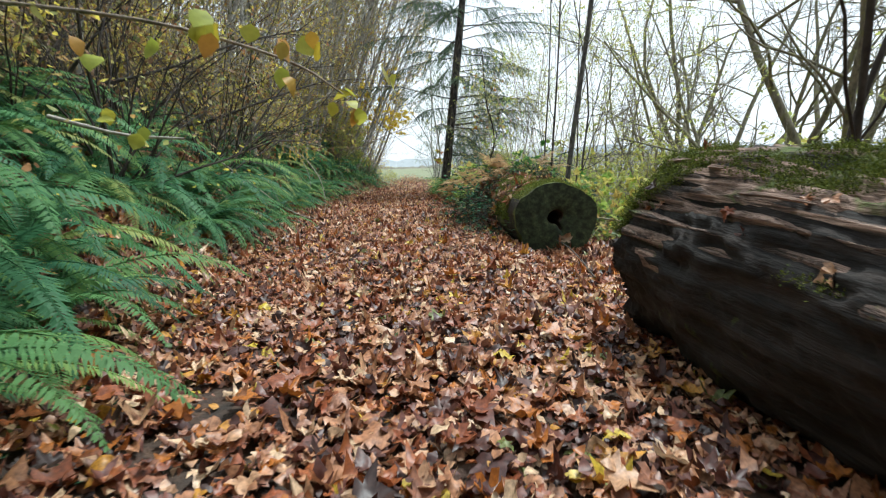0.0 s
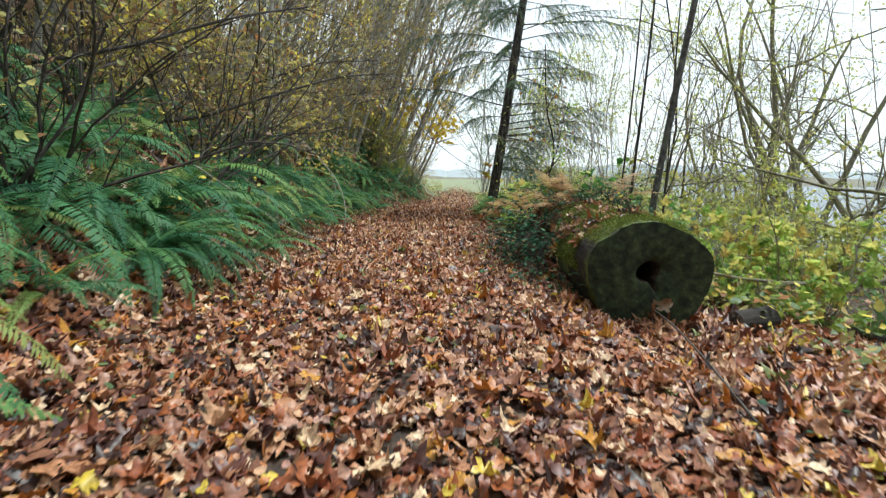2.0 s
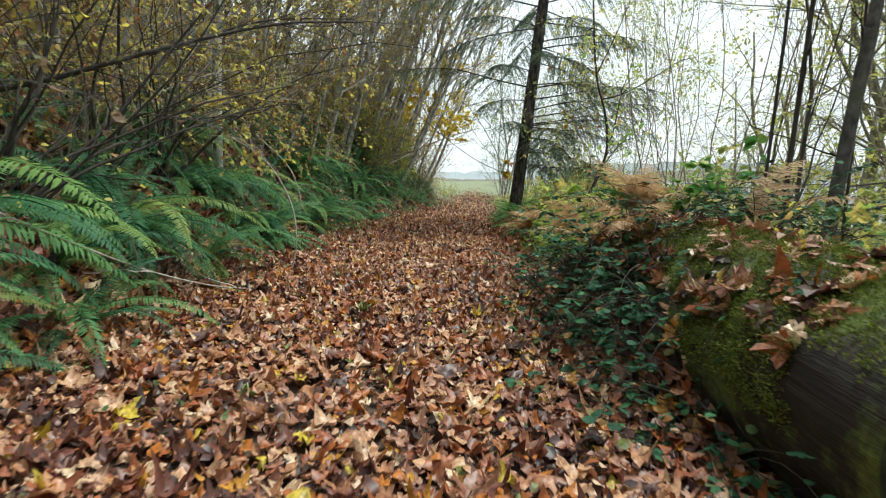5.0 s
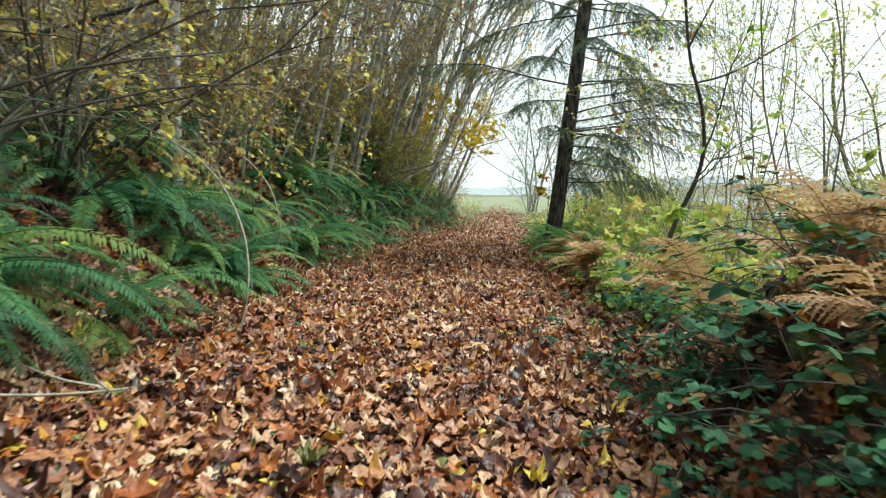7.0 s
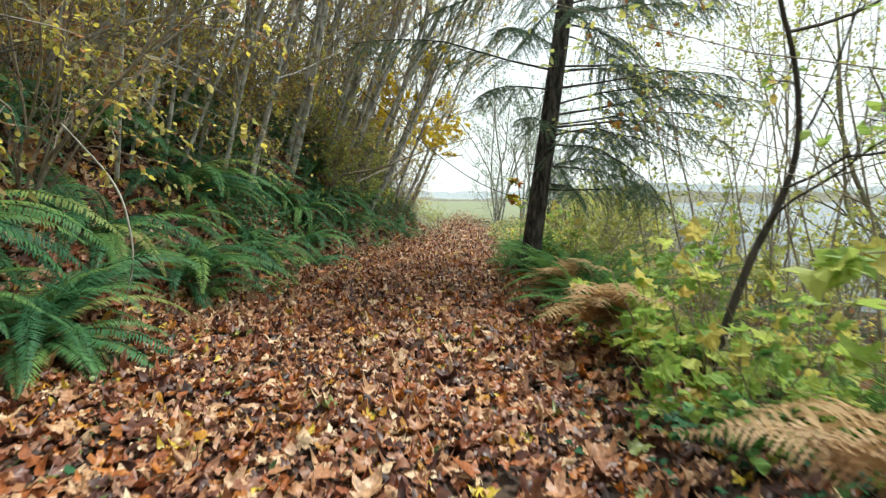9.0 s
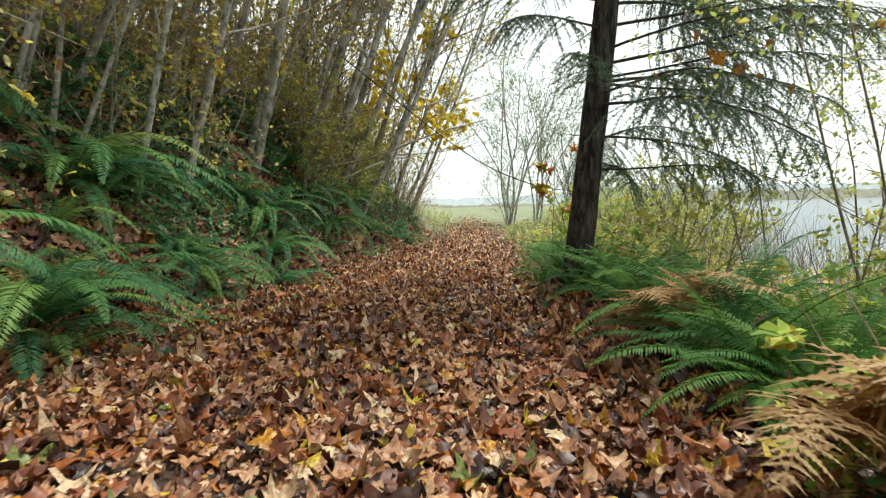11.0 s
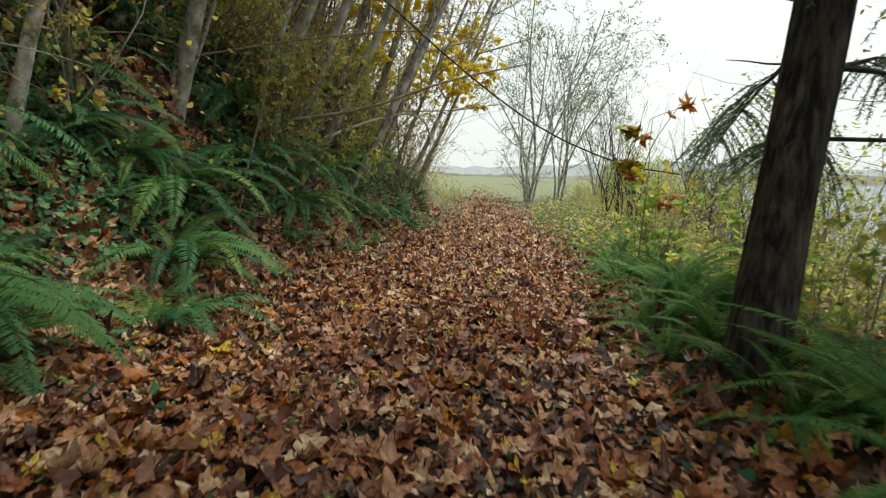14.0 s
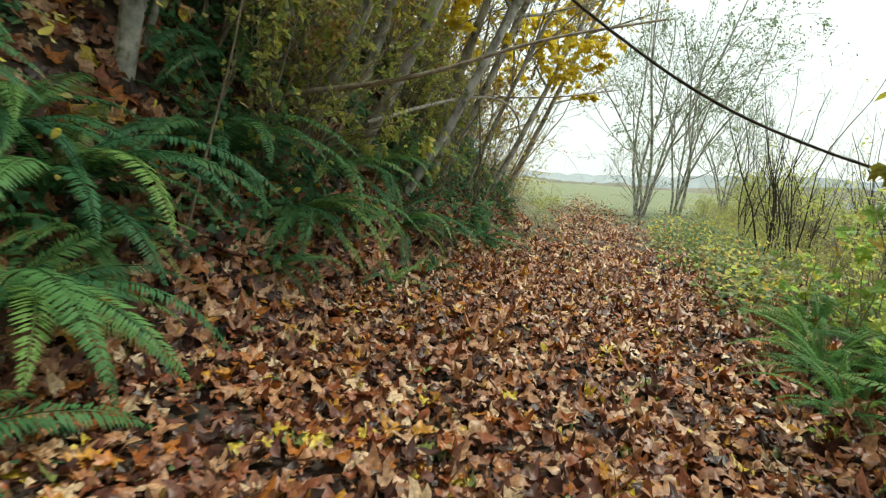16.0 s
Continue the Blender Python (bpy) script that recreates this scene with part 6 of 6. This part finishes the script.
for i in range(10):
    y0 = 13.0 + 0.75 * i
    x0 = float(left_edge(y0)) - 0.5 - 0.09 * ((i * 7) % 5)
    z0 = on_ground(x0, y0)
    loose_branch("dead_twig", "thin brown dead stem standing among the ferns", [(x0, y0, z0), (x0 + 0.1, y0 + 0.1, z0 + 0.6), (x0 + 0.25, y0 + 0.1, z0 + 1.1), (x0 + 0.3 + 0.1 * (i % 3), y0 + 0.2, z0 + 1.7)], 0.009, 0.004, M_TWIG, 400 + i, 5, 0.45)

# spray with yellow leaves that hangs close over the path
r = np.random.default_rng(191)
spray = loose_branch("hazel_twig", "hanging twig with broad yellow-green leaves", [(-3.2, -2.2, 1.9), (-2.2, -2.6, 1.75), (-1.3, -3.0, 1.55), (-0.75, -3.2, 1.35), (-0.58, -3.25, 1.22)], 0.012, 0.003, M_TWIG, 192)
o = np.array([-3.2, -2.2, 1.9])
spots = np.array([(-0.62, -3.19, 1.20), (-0.56, -3.2, 1.24), (-0.54, -3.22, 1.17), (-0.77, -3.4, 1.38), (-0.70, -3.38, 1.40), (-0.66, -3.4, 1.36), (-0.42, -3.3, 1.30), (-0.97, -3.5, 1.45), (-1.02, -3.45, 1.43), (-0.88, -3.3, 1.46),
                  (-1.5, -3.1, 1.18), (-1.34, -3.15, 1.13), (-1.1, -3.1, 1.52), (-1.35, -2.95, 1.5), (-0.8, -3.2, 1.33), (-1.6, -2.9, 1.45)])
spots = np.concatenate([spots, spots + r.normal(0, 0.035, spots.shape)])
n = len(spots)
part("leaves", Shape().add(*leaves(OVAL * [1.75, 1], OVAL_F, spots - o, np.tile([0.15, -0.1, -1.0], (n, 1)) + r.normal(0, 0.5, (n, 3)), np.tile([0.2, -1.0, 0.3], (n, 1)) + r.normal(0, 0.6, (n, 3)), r.uniform(0.06, 0.095, n), 0.35, r, 0.02)).mesh("leaves", M_YELLOW, True), spray, "yellow-green rounded leaves")

# ---- ivy, herbs and grass ----
def cover(name, label, category, count, pick, outline, faces, size, material, seed, rise=0.06, upright=0.5, curl=0.2):
    """Ground cover: many small leaves over a stretch of ground."""
    rr = np.random.default_rng(seed)
    x, y = pick(rr, count)
    nrm = slope_normal(x, y)
    p = np.stack([x, y, height(x, y)], -1) + nrm * rr.uniform(0.0, rise, (len(x), 1))
    ahead = random_dirs(len(x), rr, 0.4) + nrm * upright
    me = Shape().add(*leaves(outline, faces, p, ahead, nrm + random_dirs(len(x), rr) * 0.5, size * rr.uniform(0.5, 1.3, len(x)), curl, rr, 0.03)).mesh(name, material)
    return tagged(new(name, me), label, category, kind="stuff")


def clumped(rr, count, x, y, share=0.5, scale=1.3, seed=0.0):
    w = lumps(x, y, scale, seed) + 0.4 * lumps(x, y, scale * 2.7, seed + 1)
    return w > np.quantile(w, 1 - share)


def ivy_pick(rr, n):
    y = rr.uniform(10.5, 21, n)
    x = left_edge(y) - 0.35 - rr.gamma(2.0, 0.75, n)
    k = clumped(rr, n, x, y, 0.78, 1.4, 2.0)
    return x[k], y[k]


def herb_pick(rr, n):
    y = rr.uniform(-5, 18, n)
    x = np.where(rr.random(n) < 0.7, left_edge(y) + rr.normal(0.15, 0.28, n), right_edge(y) + rr.normal(0.25, 0.25, n))
    k = clumped(rr, n, x, y, 0.35, 2.3, 5.0)
    return x[k], y[k]


def bank_pick(rr, n):
    y = rr.uniform(-6, 22, n)
    x = left_edge(y) - 0.5 - 8 * rr.random(n) ** 0.7
    return x, y


cover("ivy", "glossy dark ivy covering the steep bank", "ivy", 32000, ivy_pick, HEART, HEART_F, 0.050, M_IVY, 201, 0.16, 0.3)
cover("herbs", "small green plants along the path edge", "plant", 2600, herb_pick, HEART, HEART_F, 0.045, M_BRAMBLE, 202, 0.08, 0.2)


def sprig_pick(rr, n):
    y = rr.uniform(-3, 13, n)
    x = left_edge(y) + rr.gamma(2.0, 0.45, n)
    k = clumped(rr, n, x, y, 0.3, 2.9, 9.0)
    return x[k], y[k]


cover("herbs", "small green sprigs poking up through the fallen leaves", "plant", 2600, sprig_pick, OVAL, OVAL_F, 0.038, M_SPRIG, 209, 0.075, 0.5)
cover("undergrowth", "small withered leaves of the undergrowth on the bank", "undergrowth", 14000, bank_pick, OVAL * [1.2, 1], OVAL_F, 0.065, M_BRUSH, 203, 1.0, 0.4, 0.35)


def lake_side_pick(rr, n):
    y = rr.uniform(-7, 17, n)
    x = right_edge(y) + 0.9 + rr.random(n) ** 1.2 * (shore(y) - right_edge(y) - 0.9)
    k = clumped(rr, n, x, y, 0.75, 0.9, 6.0)
    return x[k], y[k]


cover("shore_undergrowth", "low withered plants on the slope above the lake", "undergrowth", 15000, lake_side_pick, OVAL * [1.2, 1], OVAL_F, 0.075, M_BRUSH, 207, 0.40, 0.5)
cover("shore_undergrowth", "low green plants on the slope above the lake", "undergrowth", 11000, lake_side_pick, HEART, HEART_F, 0.065, M_SHRUBGREEN, 208, 0.30, 0.4)


def verge_herb_pick(rr, n):
    y = 14.3 + rr.gamma(1.6, 3.6, n)
    x = right_edge(y) - 0.25 * np.clip(y - 14, 0, 3) + 0.05 + rr.gamma(1.5, 0.8, n)
    k = clumped(rr, n, x, y, 0.6, 1.5, 8.0)
    return x[k], y[k]


cover("verge_herbs", "low mixed green and yellow plants along the lake side of the path", "plant", 5500, verge_herb_pick, HEART, HEART_F, 0.06, M_SHRUBGREEN, 204, 0.32, 0.5)
cover("verge_herbs", "withered yellow plants along the lake side of the path", "plant", 3000, verge_herb_pick, OVAL, OVAL_F, 0.07, M_BRUSH, 205, 0.38, 0.5)
cover("verge_herbs", "fresh yellow-green seedlings along the lake side of the path", "plant", 1500, verge_herb_pick, OVAL * [1.4, 1], OVAL_F, 0.065, M_LIME, 206, 0.30, 0.4)


def blades(name, label, count, pick, tall, material, seed, width=0.05):
    rr = np.random.default_rng(seed)
    x, y = pick(rr, count)
    n = len(x)
    p = np.stack([x, y, height(x, y) - 0.01], -1)
    up = np.stack([rr.normal(0, 0.3, n), rr.normal(0, 0.3, n), np.ones(n)], -1)
    blade = SMALL * [width, 1]
    me = Shape().add(*leaves(blade, SMALL_F, p, up, random_dirs(n, rr, 0), tall * rr.uniform(0.4, 1.3, n), 0.35, rr, 0.0)).mesh(name, material)
    return tagged(new(name, me), label, "grass", kind="stuff")


def verge_pick(rr, n):
    y = rr.uniform(13.5, 27, n)
    x = right_edge(y) + np.abs(rr.normal(0.1, 0.6, n))
    return x, y


def left_tuft_pick(rr, n):
    y = rr.uniform(-3, 24, n)
    x = left_edge(y) + np.abs(rr.normal(0.0, 0.35, n)) - 0.1
    k = clumped(rr, n, x, y, 0.4, 1.6, 3.0)
    return x[k], y[k]


def field_pick(rr, n):
    y = 17 + rr.gamma(1.6, 7, n)
    x = rr.uniform(-0.5, 1, n) * (2 + 0.25 * y) + 2
    k = np.abs(x - 1.3) > rr.uniform(0.2, 1.3, n) * (y < 26)
    x, y = x[k], y[k]
    return x, y


def marsh_pick(rr, n):
    y = rr.uniform(16, 48, n)
    x = right_edge(y) + 1.2 + rr.gamma(1.8, 2.2, n)
    return x, y


blades("verge_grass", "green grass tufts along the path verge", 9000, verge_pick, 0.15, M_GRASS, 211)
blades("path_grass", "pale grass tufts at the foot of the bank", 3200, left_tuft_pick, 0.11, M_GRASS, 212)
blades("field_grass", "short pale green grass of the open field", 24000, field_pick, 0.11, M_GRASS, 213, 0.09)
blades("dry_grass", "tan dead grass on the marsh", 14000, marsh_pick, 0.55, M_DRYGRASS, 214, 0.02)
blades("reeds", "brown reeds and thin scrub along the water", 9000, lambda rr, n: (shore(yy := rr.uniform(10, 60, n)) + rr.normal(0.3, 0.9, n), yy), 1.3, M_REED, 215, 0.012)

# ---- fallen maple leaves ----
def litter_spread(name, label, count, pick, low, high, seed, tilt=0.24, rise=0.05, curl=0.55, outline=MAPLE, faces=MAPLE_F):
    rr = np.random.default_rng(seed)
    x, y = pick(rr, count)
    n = len(x)
    nrm = slope_normal(x, y) + random_dirs(n, rr) * np.abs(rr.normal(0, tilt, (n, 1)))
    p = np.stack([x, y, height(x, y)], -1)
    p[:, 2] += 0.012 + rr.uniform(0, rise, n)
    ahead = np.cross(nrm, random_dirs(n, rr))
    v, f = leaves(outline, faces, p, ahead, nrm, rr.uniform(low, high, n) * rr.choice((1.0, 1.0, 0.75, 1.2), n), curl, rr, 0.075)
    me = mesh_np(name, v, f, True)
    me.materials.append(M_LITTER)
    return tagged(new(name, me), label, "leaves", kind="stuff")


def path_pick(y0, y1):
    def pick(rr, n):
        y = rr.uniform(y0, y1, n)
        l, r_ = left_edge(y) - 0.35, right_edge(y) + interp(y, (1, 2, 6, 7), (0.35, 0.18, 0.18, 0.35))
        x = l + (r_ - l) * rr.random(n) + rr.normal(0, 0.16, n)
        # worn wheel lines where fewer leaves lie
        bare = lumps(x, y, 1.9, 7.0) + 0.6 * lumps(x, y, 4.3, 1.5) > 0.85
        k = ~(bare & (rr.random(n) < 0.5))
        # dark bare soil under the conifer
        k &= ~((np.hypot((x - 1.45) * 1.2, (y - 10.7) * 0.7) < 0.8) & (rr.random(n) < 0.75))
        return x[k], y[k]
    return pick


def far_pick(rr, n):
    y = 18.5 + rr.gamma(1.3, 6.5, n)
    mid = np.interp(y, (18, 21, 30, 60), (0.9, 1.1, 1.5, 3.0))
    half = np.interp(y, (18, 22, 30, 60), (1.3, 1.2, 1.2, 1.2))
    return mid + half * np.clip(rr.normal(0, 0.55, n), -1.6, 1.6), y


def slope_pick(rr, n):
    y = rr.uniform(-6, 22, n)
    return left_edge(y) - np.where(rr.random(n) < 0.6, rr.gamma(1.6, 0.6, n), rr.uniform(0.3, 6.0, n)), y


def lake_pick(rr, n):
    y = rr.uniform(-8, 18, n)
    x = right_edge(y) + rr.gamma(1.4, 0.8, n)
    k = ~((x < right_edge(y) + 1.0) & (((y > 1.2) & (y < 6.0)) | (y > 9.8) & (y < 12)) & (rr.random(n) < 0.25))
    return x[k], y[k]


litter_spread("fallen_leaves", "thick layer of brown and tan maple leaves on the path", 30000, path_pick(-7.6, 13), 0.045, 0.112, 301, outline=CRUMPLED, faces=CRUMPLED_F)
litter_spread("fallen_leaves", "brown maple leaves thinning out along the path", 5000, path_pick(13, 19), 0.06, 0.105, 302)
litter_spread("fallen_leaves", "scattered brown leaves where the path meets grass", 2300, far_pick, 0.06, 0.11, 303)
litter_spread("leaf_fragments", "small crumbled leaf fragments on the dark path", 46000, path_pick(-6.2, 17), 0.022, 0.065, 304, 0.6, 0.06, 0.7, OVAL * [1.5, 1], OVAL_F)
litter_spread("bank_leaves", "brown leaves caught on the ferny bank", 30000, slope_pick, 0.08, 0.135, 305, 0.4, 0.05)
litter_spread("shore_leaves", "brown leaves among the plants on the lake side", 10000, lake_pick, 0.07, 0.12, 306, 0.5, 0.06)

litter_spread("shore_leaves", "thick brown leaves around the logs", 4200, lambda rr, n: (rr.uniform(1.3, 4.2, n), rr.uniform(-5, 1.8, n)), 0.06, 0.11, 307, 0.4)

# leaves lying on the logs
r = np.random.default_rng(311)


def leaves_on_log(name, m, v, up, count, z0, z1, seed, low=0.07, high=0.115):
    rr = np.random.default_rng(seed)
    rings, seg, _ = v.shape
    pts, nn = [], []
    while len(pts) < count:
        i, j = rr.integers(1, rings - 1), rr.integers(0, seg)
        n = v[i, j] * [1, 1, 0]
        n = n / np.linalg.norm(n)
        if n @ up > 0.42 and z0 < v[i, j][2] < z1:
            pts.append(v[i, j] + n * rr.uniform(0.005, 0.03))
            nn.append(n)
    pts, nn = np.array(pts), np.array(nn) + random_dirs(count, rr) * 0.35
    me = Shape().add(*leaves(MAPLE, MAPLE_F, pts, np.cross(nn, random_dirs(count, rr)), nn, rr.uniform(low, high, count), 0.5, rr)).mesh(name, M_LITTER)
    ob = new(name, me)
    ob.matrix_world = m
    return tagged(ob, "curled brown leaves lying on the log", "leaves", kind="stuff")


leaves_on_log("leaves_on_log", BIG_M, BIG_V, BIG_UP, 90, 0.2, 4, 321, 0.04, 0.08)
leaves_on_log("leaves_on_log", HOLLOW_M, HOLLOW_V, HOLLOW_UP, 460, 0.45, 3.4, 322)

# one pale leaf caught below the hole in the log
rr = np.random.default_rng(341)
v, f = leaves(CRUMPLED, CRUMPLED_F, np.zeros((1, 3)), np.array([[0.15, -0.25, 1.0]]), np.array([[0, -1.0, -0.2]]), np.array([0.13]), 0.4, rr, 0.04)
caught = new("maple_leaf", Shape().add(v, f).mesh("maple_leaf", M_PALEWOOD, True))
caught.matrix_world = pose(1.59, 0.44, on_ground(1.59, 0.44) + 0.20)
tagged(caught, "pale curled maple leaf propped below the log's hollow", "leaf")

# leaves on top of the layer, each lying loose
r = np.random.default_rng(331)
LOOSE = []
for _ in range(8):
    v, f = leaves(CRUMPLED, CRUMPLED_F, np.zeros((1, 3)), np.array([[0, 1.0, 0]]), np.array([[0, 0, 1.0]]), np.array([1.0]), 0.45, r, 0.045)
    LOOSE.append(Shape().add(v, f).mesh("leaf", M_LITTER_OBJ, True))
for i in range(300):
    y = r.uniform(-4.6, 12.5)
    x = r.uniform(float(left_edge(y)), float(right_edge(y)))
    s = r.uniform(0.10, 0.155)
    n = slope_normal(x, y)
    leaf = part("leaf", LOOSE[i % 8], ground)
    leaf.matrix_basis = pose(x, y, float(height(x, y)) + r.uniform(0.05, 0.075), r.normal(0, 11), r.normal(0, 11), r.uniform(0, 360)) @ Matrix.Diagonal((s, s, s, 1))
